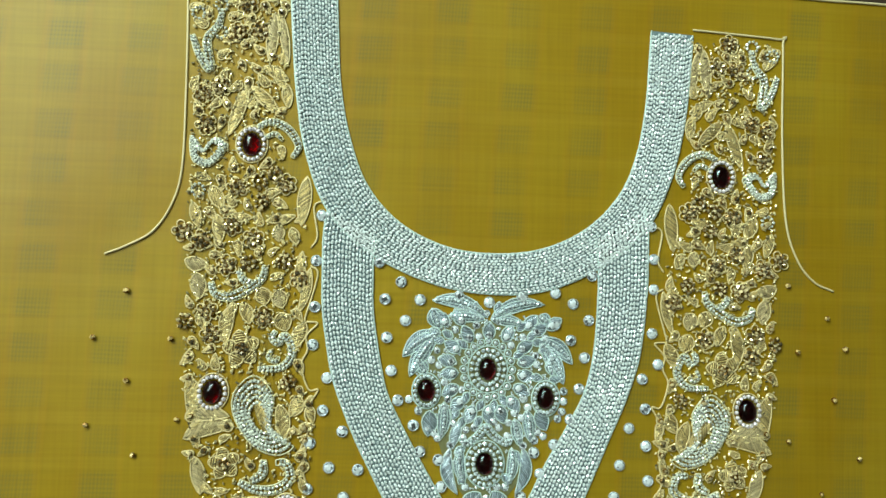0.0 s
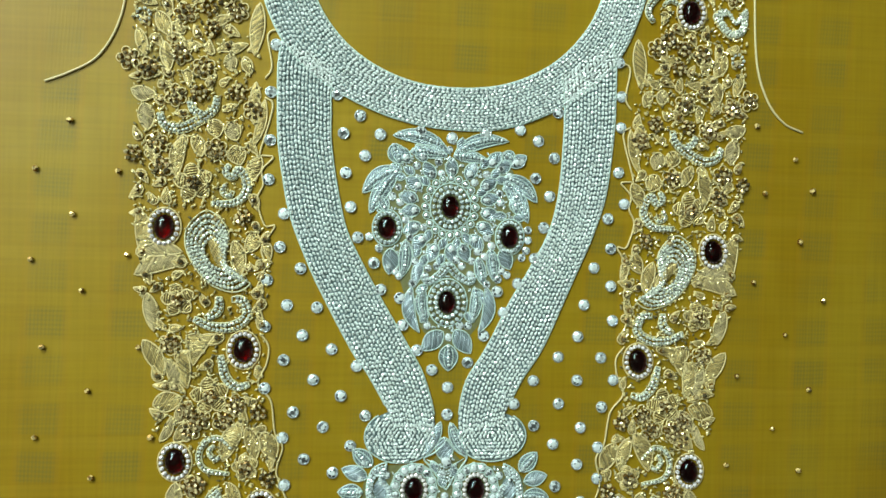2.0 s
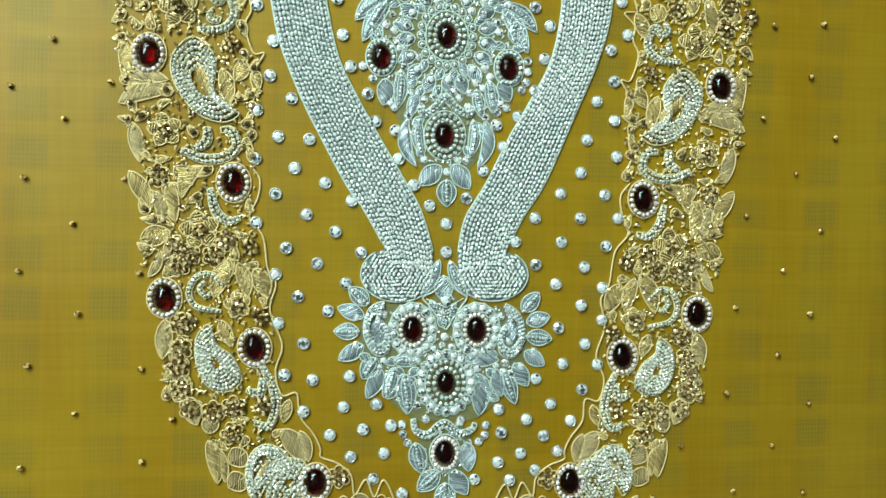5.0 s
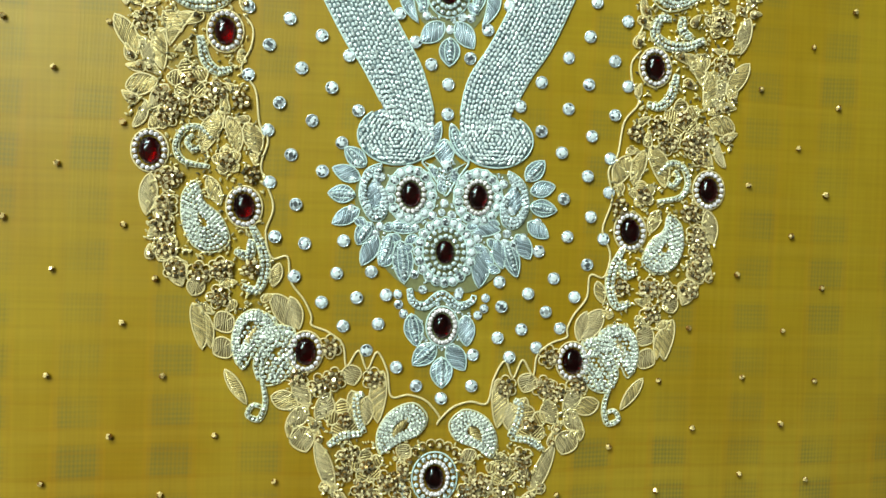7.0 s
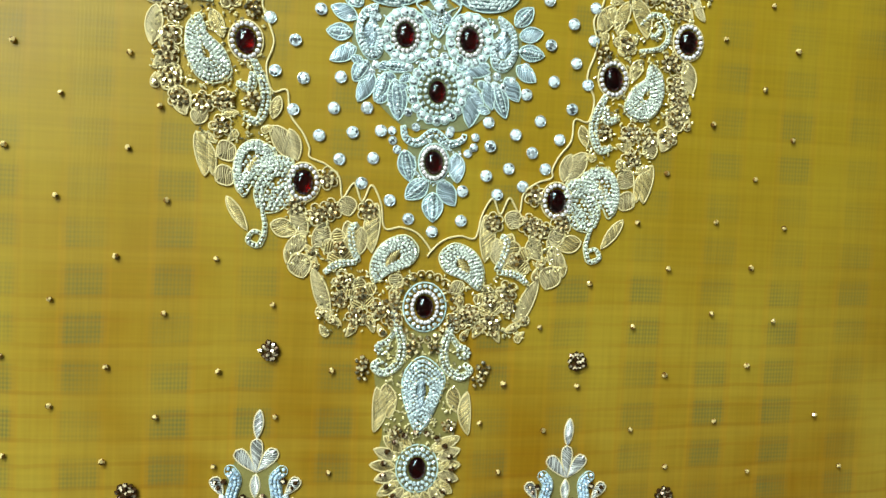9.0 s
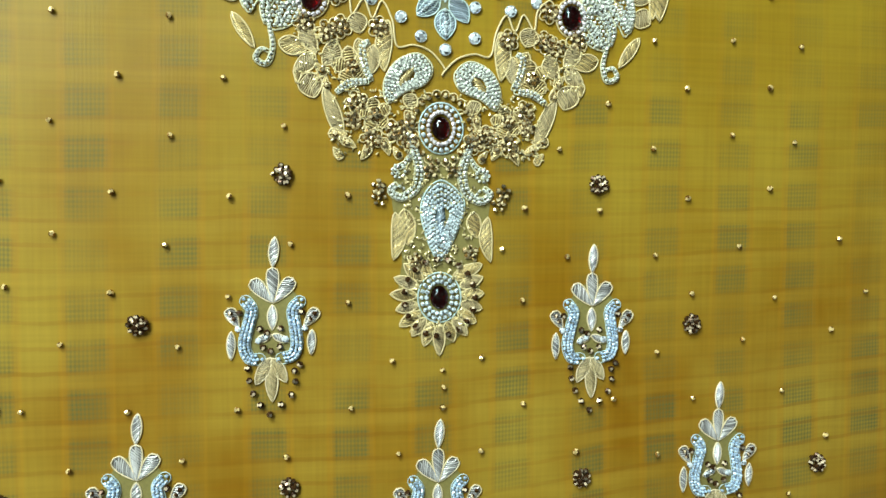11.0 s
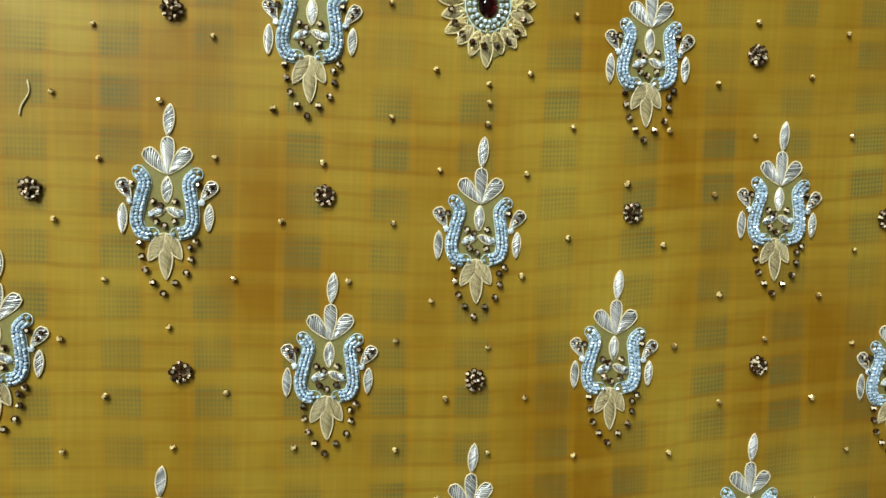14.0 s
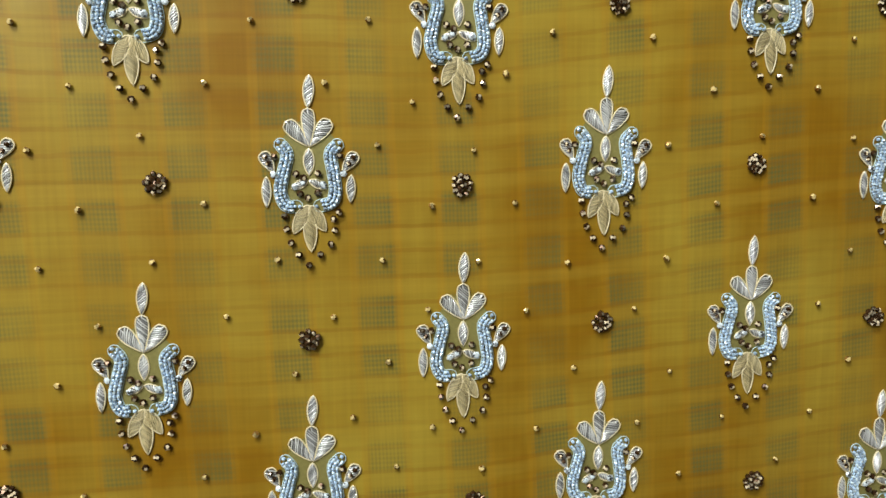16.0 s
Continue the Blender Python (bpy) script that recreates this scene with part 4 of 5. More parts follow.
for lx, ly, lrx, lry in LOBES:
    ob = thing("band_lobe", "rounded lobe packed with pale silver beads", "beadwork", "silver bead bands", lx, ly)
    for i in range(-10, 11):
        for j in range(-9, 10):
            x, y = i * 2.4 + 1.2 * (j % 2) + rnd.uniform(-0.3, 0.3), j * 2.05 + rnd.uniform(-0.3, 0.3)
            if (x / (lrx - 0.4)) ** 2 + (y / (lry - 0.4)) ** 2 < 1 and not (y > 6.5 and x * (1 if lx < 0 else -1) > -5.5):
                band_bead(x, y, math.atan2(y, x) + 1.57, rnd.uniform(0.85, 1.05), ob, 1.15)
    cord = Soup()
    side = 1 if lx < 0 else -1
    tube(cord, [(-side * lrx * 1.03 * math.cos(w), -lry * 1.04 * math.sin(w)) for w in np.linspace(-0.9, math.pi + 0.2, 44)], 0.5, 0.5, 5)
    part("cord_edge", cord, SILVER_CORD, ob, "thin silver cord", True)
    base = Soup()
    base.add([(0, 0, 0.3)] + [(lrx * math.cos(w * math.pi / 24), lry * math.sin(w * math.pi / 24), 0.28) for w in range(48)], [(0, 1 + i, 1 + (i + 1) % 48) for i in range(48)])
    part("backing", base, BAND_GROUND, ob)

# ---- cabochons ----


def dome_mesh(rx, ry, high):
    s = Soup()
    seg, rings = 28, 8
    verts, faces = [(0, 0, high)], []
    for i in range(1, rings + 1):
        ph = math.pi / 2 * i / rings
        for j in range(seg):
            th = 2 * math.pi * j / seg
            verts.append((rx * math.sin(ph) * math.cos(th), ry * math.sin(ph) * math.sin(th), 0.3 + (high - 0.3) * math.cos(ph)))
    for j in range(seg):
        faces.append((0, 1 + j, 1 + (j + 1) % seg))
        for i in range(rings - 1):
            a, b = 1 + i * seg + j, 1 + i * seg + (j + 1) % seg
            faces.append((a, a + seg, b + seg, b))
    s.add(verts, faces)
    return s.mesh("cabochon", GARNET, True)


def disc_mesh(name, rx, ry, z, mat):
    s = Soup()
    s.add([(rx * math.cos(w * math.pi / 14), ry * math.sin(w * math.pi / 14), z) for w in range(28)], [tuple(range(28))])
    return s.mesh(name, mat)


def single_bead(name, r, mat, smooth=False, seg=8, rings=5):
    s = Soup()
    bead(s, 0, 0, 0, r, r, r, seg=seg, rings=rings, split=not smooth)
    return s.mesh(name, mat, smooth)


def cut_bead_mesh(name, r, mat, side, bright, top=0.55):
    """A two-cut bead: a table and six crown facets over a belly; glint and shade are coloured in, some facets bright,
    the others and the belly dark.
    """
    s = Soup()
    seg = 6
    ring = lambda k, z: [(k * r * math.cos(2 * math.pi * j / seg), k * r * math.sin(2 * math.pi * j / seg), z * r) for j in range(seg)]
    table, girdle, low = ring(top, 0.75), ring(1.0, 0.15), ring(0.7, -0.7)
    s.add(table, [tuple(range(seg))])
    for j in range(seg):
        k = (j + 1) % seg
        s.add([table[j], girdle[j], girdle[k], table[k]], [(0, 1, 2, 3)])
        s.add([girdle[j], low[j], low[k], girdle[k]], [(0, 1, 2, 3)])
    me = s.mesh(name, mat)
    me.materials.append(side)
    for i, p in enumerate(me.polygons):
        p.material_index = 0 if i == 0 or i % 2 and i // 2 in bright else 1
    return me


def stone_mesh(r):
    """A round brilliant: a small table and eight split crown wedges, each facet apart to take a painted glint."""
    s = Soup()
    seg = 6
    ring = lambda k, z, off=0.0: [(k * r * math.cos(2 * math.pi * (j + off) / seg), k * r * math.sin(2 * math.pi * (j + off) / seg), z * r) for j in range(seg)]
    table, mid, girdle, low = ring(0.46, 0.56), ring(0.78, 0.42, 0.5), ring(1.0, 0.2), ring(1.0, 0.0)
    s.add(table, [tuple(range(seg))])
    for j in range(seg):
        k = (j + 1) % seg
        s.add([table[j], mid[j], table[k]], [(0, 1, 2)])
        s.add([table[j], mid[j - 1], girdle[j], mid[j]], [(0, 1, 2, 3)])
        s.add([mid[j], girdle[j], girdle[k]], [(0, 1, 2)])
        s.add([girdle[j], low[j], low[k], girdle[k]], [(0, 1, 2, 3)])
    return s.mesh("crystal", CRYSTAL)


def claw_mesh(r):
    s = Soup()
    tube(s, [(r * math.cos(w * 0.3), r * math.sin(w * 0.3)) for w in range(21)], 0.38, 0.6, 5, True)
    for k in range(4):
        w = math.pi / 4 + math.pi / 2 * k
        bead(s, r * 0.92 * math.cos(w), r * 0.92 * math.sin(w), 1.2, 0.55, 0.45, 0.45, w, 5, 2)
    return s.mesh("claw_setting", STONE_RIM, True)


STONE, CLAW = stone_mesh(3.0), claw_mesh(3.1)
CABOCHON = dome_mesh(5.6, 7.2, 4.6)
GEM_BACK = disc_mesh("foil_back", 5.5, 7.1, 0.32, GEM_FOIL)
DOT = cut_bead_mesh("dotted_bead", 1.9, DOT_GLINT, DOT_SHADE, (0, 1, 4))
BRONZE_BEAD = cut_bead_mesh("cut_bead", 2.0, BRONZE_GLINT, BRONZE_SHADE, (2,), 0.45)
CUT_BEAD = cut_bead_mesh("cut_bead", 1.75, GOLD_GLINT, GOLD_SHADE, (0, 2, 3))
RING_BEAD = single_bead("ring_bead", 1.4, PEARL, seg=6, rings=3)
RING_STONE = single_bead("ring_stone", 1.5, SILVER_BEAD, seg=5, rings=2)


def gem(x, y, turn=0.0, rings=((7.5, 9.2, 16, "pearl"),), cord=(9.3, 11.0), outer=GOLD_CORD, label="dark red oval glass cabochon ringed with pale beads", size=1.0):
    ob = thing("cabochon_setting", label, "jewel", "red cabochons", x, y)
    ob.rotation_euler = (0, 0, turn)
    c = link("cabochon", CABOCHON, ob, "polished dark red glass")
    c.scale = (size, size, size)
    link("foil_back", GEM_BACK, c, "red foil backing")
    for rx, ry, count, kind in rings:
        count = int(count * (1.18 if kind == "pearl" else 1.0))
        for k in range(count):
            w = 2 * math.pi * k / count
            if kind == "gold":
                b = link("cut_bead", BRONZE_BEAD, ob, "dark gold cut bead", at=(rx * math.cos(w), ry * math.sin(w), 1.9))
                b.rotation_euler = (rnd.uniform(-1, 1), rnd.uniform(-1, 1), w)
                continue
            if kind == "scallop":
                b = link("cut_bead", CUT_BEAD, ob, "gold cut bead", at=(rx * math.cos(w), ry * math.sin(w), 1.2))
                b.rotation_euler = (rnd.uniform(-0.6, 0.6), rnd.uniform(-0.6, 0.6), w)
                s = Soup()
                tube(s, [(rx * 1.03 * math.cos(w) + 2.5 * math.cos(w - 1.7 + q * 0.34), ry * 1.03 * math.sin(w) + 2.5 * math.sin(w - 1.7 + q * 0.34)) for q in range(11)], 0.4, 0.5, 5)
                part("cord_loop", s, GOLD_CORD, ob, "gold cord loop", True)
                continue
            if kind == "loop":
                s = Soup()
                tube(s, [(rx * math.cos(w) + 2.2 * math.cos(q * 0.45), ry * math.sin(w) + 2.2 * math.sin(q * 0.45)) for q in range(14)], 0.4, 0.6, 5, True)
                part("cord_loop", s, SILVER_CORD, ob, "silver cord loop", True)
                b = link("ring_bead", RING_STONE, ob, at=(rx * math.cos(w), ry * math.sin(w), 0.9))
                b.scale = (1.05, 1.05, 0.8)
                continue
            if kind == "big":
                b = link("ring_crystal", STONE, ob, at=(rx * math.cos(w), ry * math.sin(w), 0.4))
                b.scale = (0.78, 0.78, 0.9)
                s = Soup()
                tube(s, [(rx * math.cos(w) + 2.75 * math.cos(q * 0.45), ry * math.sin(w) + 2.75 * math.sin(q * 0.45)) for q in range(14)], 0.42, 0.6, 5, True)
                part("cord_loop", s, SILVER_CORD, ob, "silver cord loop", True)
                b.rotation_euler = (rnd.uniform(-0.15, 0.15), rnd.uniform(-0.15, 0.15), w)
                continue
            b = link("ring_bead", RING_BEAD if kind == "pearl" else RING_STONE, ob, at=(rx * math.cos(w), ry * math.sin(w), 1.1))
            b.rotation_euler = (rnd.uniform(-0.5, 0.5), rnd.uniform(-0.5, 0.5), w)
    s = Soup()
    tube(s, [(cord[0] * math.cos(w * 0.1), cord[1] * math.sin(w * 0.1)) for w in range(63)], 0.5, 0.45, 5, True)
    part("cord_ring", s, outer, ob, "laid cord", True)
    return ob


def double(n1=18, n2=20):
    return ((7.3, 9.0, n1, "pearl"), (10.4, 12.2, n2, "stone"))


for x, y in GEMS_LEFT + GEMS_RIGHT:
    gem(x, y, rnd.uniform(-0.12, 0.12))
gem(0, 0, 0, ((7.0, 8.8, 18, "stone"), (10.0, 11.8, 20, "stone"), (14.8, 16.8, 20, "loop")), (12.0, 14.0), SILVER_CORD, "dark red oval cabochon in crystal rings and corded loops", 0.92)
for x, y in ((-36.9, -13.0), (35.6, -17.0)):
    gem(x, y, 0, ((6.8, 8.6, 18, "stone"),), (8.6, 10.6), SILVER_CORD, "dark red oval cabochon ringed with crystals", 0.92)
gem(-1.0, -56.2, 0, ((6.8, 8.6, 18, "stone"), (10.0, 12.0, 20, "stone")), (11.8, 14.0), SILVER_CORD, "dark red oval cabochon in two rings of crystals", 0.92)
for x, y in ((-18.7, -166.0), (17.9, -166.3)):
    gem(x, y, 0, ((6.9, 8.8, 16, "pearl"), (11.2, 13.0, 15, "big")), (13.4, 15.2), SILVER_CORD, "dark red oval cabochon in a flower of crystals", 0.95)
gem(0.5, -196.5, 0, ((6.9, 8.6, 16, "stone"), (10.2, 12.2, 20, "stone"), (14.4, 16.4, 20, "big")), (12.0, 14.0), SILVER_CORD, "dark red oval cabochon in three rings of crystals", 0.88)
gem(0, -236.8, 0, ((7.0, 8.8, 18, "pearl"),), (8.8, 10.8), SILVER_CORD, "dark red oval cabochon ringed with pale beads", 0.92)
gem(-2.2, -319.7, 0, (*double(), (16.4, 18.2, 22, "scallop")), (12.4, 14.2), SILVER_CORD, "dark red oval cabochon in two rings of crystals", 0.92)
gem(-3.1, -414.1, 0, ((7.3, 9.0, 18, "stone"), (10.0, 11.8, 20, "stone"), (20.0, 21.6, 19, "gold")), (12.2, 14.0), SILVER_CORD, "dark red oval cabochon in two rings of crystals", 0.92)

# ---- rhinestones ----




def rhinestone(x, y, group, size=1.0, label="round faceted clear rhinestone in a silver claw"):
    ob = thing("rhinestone", label, "rhinestone", group, x, y)
    ob.rotation_euler = (rnd.uniform(-0.1, 0.1), rnd.uniform(-0.1, 0.1), rnd.uniform(0, 3))
    ob.scale = (size, size, size)
    link("crystal", STONE, ob)
    link("claw_setting", CLAW, ob)
    return ob


for x, y in STONES:
    rhinestone(x, y, "scattered rhinestones")
for x, y in SMALL_STONES:
    rhinestone(x, y, "rhinestones of the centre motif", 0.72)

# stone petals: a crystal in a corded drop pointing away from the first cabochon
for x, y in STONE_PETALS:
    ob = thing("stone_petal", "silver corded petal set with a clear crystal", "embroidery", "crystal petals", x, y)
    d = math.hypot(x, y) or 1
    ux, uy = x / d, y / d
    fill, cord = Soup(), Soup()
    stitch_leaf(fill, cord, -ux * 5, -uy * 5, ux * 6.5, uy * 6.5, 7.5, 0, 0.4, 1.65)
    part("stitching", fill, SILVER_STITCH, ob, smooth=True)
    part("cord_outline", cord, SILVER_CORD, ob, smooth=True)
    c = link("crystal", STONE, ob, "clear crystal", at=(-ux * 1.5, -uy * 1.5, 1.0))
    c.scale = (0.75, 0.75, 0.75)

# ---- leaves ----
for x0, y0, x1, y1, w, bend in LEAVES:
    look_of = GOLD if rnd.random() < 0.6 else CREAM
    stitched_leaf(x0, y0, x1, y1, w, bend, look_of, "pale gold thread leaf with a corded edge", "leaves of the side panels")
    (a0, b0), (a1, b1) = mirrored(x0, y0), mirrored(x1, y1)
    stitched_leaf(a0, b0, a1, b1, w, -bend, look_of, "pale gold thread leaf with a corded edge", "leaves of the side panels")
for x0, y0, x1, y1, w, bend in PENDANT_LEAVES:
    stitched_leaf(x0, y0, x1, y1, w * 0.9, bend, GOLD, "pale gold thread leaf beside the pendant", "leaves of the pendant")
for k in range(15):
    w = math.radians(138 + 264 * k / 14)
    far = 31.0 if k == 7 else rnd.uniform(25.0, 28.0)
    ux, uy = math.cos(w), math.sin(w) * 1.06
    stitched_leaf(-3.1 + 12.6 * ux, -414.1 + 13.6 * uy, -3.1 + far * ux, -414.1 + far * uy, 6.6, 0.0, CREAM if k % 2 else GOLD, "short pale gold thread leaf rayed round the pendant stone", "leaves of the pendant")


def beaded_leaf(x0, y0, x1, y1, w, bend, label, group):
    ob = thing("beaded_leaf", label, "embroidery", group, x0, y0)
    mid, left, right = leaf_outline(0, 0, x1 - x0, y1 - y0, w, bend)
    cord, inner, row = Soup(), Soup(), Soup()
    tube(cord, left + right[-2:0:-1], 0.42, 0.45, 5, True)
    tube(inner, [((a[0] + m[0]) / 2, (a[1] + m[1]) / 2) for a, m in zip(left[2:-2], mid[2:-2])], 0.36, 0.8, 5)
    tube(inner, [((a[0] + m[0]) / 2, (a[1] + m[1]) / 2) for a, m in zip(right[2:-2], mid[2:-2])], 0.36, 0.8, 5)
    beads_along(row, mid[1:-1], 2.2, 1.15, 1.4)
    fill = Soup()
    stitch_leaf(fill, None, 0, 0, x1 - x0, y1 - y0, w, bend, 0.5, 1.65, 0.25, 0.8)
    part("stitching", fill, SILVER_STITCH, ob, smooth=True)
    part("cord_outline", cord, SILVER_CORD, ob, smooth=True)
    part("vein_cord", inner, SILVER_CORD, ob, smooth=True)
    tagged(part("beading", row, SILVER_BEAD, ob, "clear silver beads"), "", "", "", "stuff")
    return ob


for i, (x0, y0, x1, y1, w, bend) in enumerate(SILVER_LEAVES):
    if w * 0.8 > 6 and (i % 2 or i < 12):
        beaded_leaf(x0, y0, x1, y1, w * 0.85, bend, "silver corded leaf with a beaded vein", "silver leaves of the centre")
        continue
    stitched_leaf(x0, y0, x1, y1, w * 0.8, bend, SILVER, "silver thread leaf with a corded edge", "silver leaves of the centre")

# ---- paisleys and scrolls ----


def inset(pts, s):
    cx, cy = sum(p[0] for p in pts) / len(pts), sum(p[1] for p in pts) / len(pts)
    return [(cx + (p[0] - cx) * s, cy + (p[1] - cy) * s) for p in pts]


def paisley(pts, rows, heart, label, group, beads=SILVER_BEAD, cord_of=SILVER_CORD, heart_of=SILVER_STITCH):
    x, y = pts[0]
    ob = thing("paisley", label, "embroidery", group, x, y)
    fine = spline([(p[0] - x, p[1] - y) for p in pts], 1.0, True)
    cord = Soup()
    tube(cord, fine, 0.5, 0.45, 5, True)
    part("cord_outline", cord, cord_of, ob, smooth=True)
    row = Soup()
    for k in range(rows + (2 if rows > 2 else 1)):
        beads_along(row, inset(fine, 0.89 - 0.125 * k), 2.2, 1.3, 1.1, closed=True)
    tagged(part("beading", row, beads, ob, "clear silver beads"), "", "", "", "stuff")
    n = len(fine)
    cx, cy = sum(p[0] for p in fine) / n, sum(p[1] for p in fine) / n
    if heart:
        c = inset(fine, 0.5)
        far = max(range(n), key=lambda i: math.hypot(c[i][0] - cx, c[i][1] - cy))
        a, b = c[far], c[(far + n // 2) % n]
        fill = Soup()
        stitch_leaf(fill, None, a[0], a[1], b[0], b[1], heart, 0.05, high=2.4)
        part("heart_leaf", fill, heart_of, ob, "pale gold thread", True)
    return ob


for pts, rows, heart in ((PAISLEY_A, 3, 8), (PAISLEY_B, 4, 0), (PAISLEY_C, 3, 5), (PAISLEY_G, 2, 0), (PAISLEY_H, 2, 5)):
    paisley(pts, rows, heart, "silver beaded paisley with a corded edge", "beaded paisleys", PANEL_BEAD, PANEL_CORD, GOLD_STITCH)
    paisley(flip(pts), rows, heart, "silver beaded paisley with a corded edge", "beaded paisleys", PANEL_BEAD, PANEL_CORD, GOLD_STITCH)
paisley(PAISLEY_D, 3, 6, "drop-shaped silver beaded paisley of the pendant", "beaded paisleys")
paisley(PAISLEY_E, 2, 9, "silver paisley with a beaded edge", "beaded paisleys")
paisley(PAISLEY_F, 2, 9, "silver paisley with a beaded edge", "beaded paisleys")


def bead_mass(pts, label):
    x0, y0 = pts[0]
    edge = spline(pts, 1.5, True)
    ob = thing("beaded_plume", label, "embroidery", "beaded plumes", x0, y0)
    row, cord = Soup(), Soup()
    for i in range(-30, 31):
        for j in range(-30, 31):
            x, y = x0 + i * 2.7 + 1.35 * (j % 2) + rnd.uniform(-0.4, 0.4), y0 + j * 2.35 + rnd.uniform(-0.4, 0.4)
            inside = False
            for (ax, ay), (bx, by) in zip(edge, edge[1:] + edge[:1]):
                if (ay > y) != (by > y) and x < (bx - ax) * (y - ay) / (by - ay) + ax:
                    inside = not inside
            if inside and rnd.random() < 0.93:
                k = rnd.uniform(0.9, 1.15)
                bead(row, x - x0, y - y0, 0.9, 1.2 * k, 1.1 * k, 1.1 * k, rnd.uniform(0, 3), tilt=rnd.uniform(-0.6, 0.6), split=True)
    tagged(part("beading", row, PANEL_BEAD, ob, "clear silver beads"), "", "", "", "stuff")
    tube(cord, [(p[0] - x0, p[1] - y0) for p in edge], 0.5, 0.45, 5, True)
    part("cord_outline", cord, PANEL_CORD, ob, smooth=True)
    return ob


bead_mass(BEAD_MASS, "fan-shaped plume packed with clear silver beads")
bead_mass(flip(BEAD_MASS), "fan-shaped plume packed with clear silver beads")


def scroll(pts, width, label, beads=SILVER_BEAD, cord_of=SILVER_CORD, group="beaded scrolls"):
    x, y = pts[0]
    ob = thing("beaded_scroll", label, "embroidery", group, x, y)
    fine = even(spline([(p[0] - x, p[1] - y) for p in pts], 0.8), 0.8)
    n = len(fine)
    sides = []
    for sgn in (1, -1):
        line = []
        for i, (px, py, a) in enumerate(fine):
            k = width / 2 * (0.55 + 0.45 * math.sin(math.pi * min(1, (i + 1) / n)))
            line.append((px - math.sin(a) * k * sgn, py + math.cos(a) * k * sgn))
        sides.append(line)
    cord = Soup()
    tube(cord, sides[0] + sides[1][::-1], 0.45, 0.45, 5, True)
    part("cord_outline", cord, cord_of, ob, smooth=True)
    lanes = max(1, int(round(width / 2.6)))
    row = Soup()
    for k in range(lanes):
        s = (k + 0.5) / lanes
        beads_along(row, [(a[0] * s + b[0] * (1 - s), a[1] * s + b[1] * (1 - s)) for a, b in zip(*sides)], 2.3, 1.2, 1.1, 0.8 + 0.9 * (k % 2))
    tagged(part("beading", row, beads, ob), "", "", "", "stuff")
    return ob


SIDE_SCROLLS = [SCROLL_A, SCROLL_B, SCROLL_C, SCROLL_D, SCROLL_E, SCROLL_F, SCROLL_G, SCROLL_H, SCROLL_I, SCROLL_J, SCROLL_K, SCROLL_L, SCROLL_M, SCROLL_N, SCROLL_O, SCROLL_P, SCROLL_Q, SCROLL_R, SCROLL_S, SCROLL_T, SCROLL_U, SCROLL_V]
WIDTHS = dict(zip("ABCDEFGHIJKLMNOPQRSTUV", (5.5, 4, 4.5, 2.6, 5.5, 5, 5, 3, 2.6, 5, 4.5, 7, 6, 6, 2.6, 4, 4.5, 5, 3, 4.5, 2.6, 5)))
for pts, w in zip(SIDE_SCROLLS, WIDTHS.values()):
    scroll(pts, w, "curling silver beaded scroll with a corded edge", PANEL_BEAD, PANEL_CORD)
    scroll(flip(pts), w, "curling silver beaded scroll with a corded edge", PANEL_BEAD, PANEL_CORD)
scroll(ARM_A, 4.5, "double curl of crystals over the cabochon")
scroll(ARM_B, 4.5, "double curl of crystals over the cabochon")
for x, y in RINGS:
    for px, py in ((x, y), mirrored(x, y)):
        ob = thing("bead_rosette", "small ring of silver beads", "beadwork", "bead rosettes", px, py)
        row = Soup()
        beads_along(row, [(3.6 * math.cos(w * 0.2), 3.6 * math.sin(w * 0.2)) for w in range(31)], 2.4, 1.1, 1.1, closed=True)
        tagged(part("beading", row, PANEL_BEAD, ob), "", "", "", "stuff")



def diamond():
    """The corded diamond under the keyhole: a stitched drop with a crystal over a beaded point."""
    ob = thing("corded_diamond", "silver corded diamond with a crystal and a beaded point", "embroidery", "", 0, -150)
    cord, hatch = Soup(), Soup()
    tube(cord, spline([(0, 13), (-3, 9.5), (-7, 5.5), (-13, 2.2), (-9, -3), (-4, -10), (0, -16), (4, -10), (9, -3), (12, 2.4), (7, 5.5), (3, 9.5)], 0.8, True), 0.6, 0.5, 5, True)
    tube(cord, [(-11.5, 1.6), (-5, -1.4), (0, -3.4), (5, -1.4), (10.5, 1.8)], 0.45, 0.5, 5)
    part("cord_outline", cord, SILVER_CORD, ob, smooth=True)
    for k in range(6):
        y = -3.4 - k * 1.9
        half = 8.2 * (1 - k / 6.3)
        beads_along(hatch, [(-half, y + 2.4 - 0.3 * k), (0, y), (half, y + 2.4 - 0.3 * k)], 1.8, 0.85, 0.9)
    tagged(part("beading", hatch, SILVER_BEAD, ob, "clear silver beads"), "", "", "", "stuff")
    c = link("crystal", STONE, ob, "clear crystal", at=(0, 0.5, 1.4))
    c.scale = (0.95, 0.95, 0.95)
    return ob


diamond()


def backing(x, y, pts, label, net=PALE_BACKING):
    s = Soup()
    rim = spline([((p[0] - x) * 0.92, (p[1] - y) * 0.94) for p in pts], 2.0, True)
    s.add([(0, 0, 0.22)] + [(*p, 0.2) for p in rim], [(0, 1 + k, 1 + (k + 1) % len(rim)) for k in range(len(rim))])
    ob = part("backing_net", s, net, GARMENT, label)
    ob.location = (x * MM, y * MM, 0)
    return ob


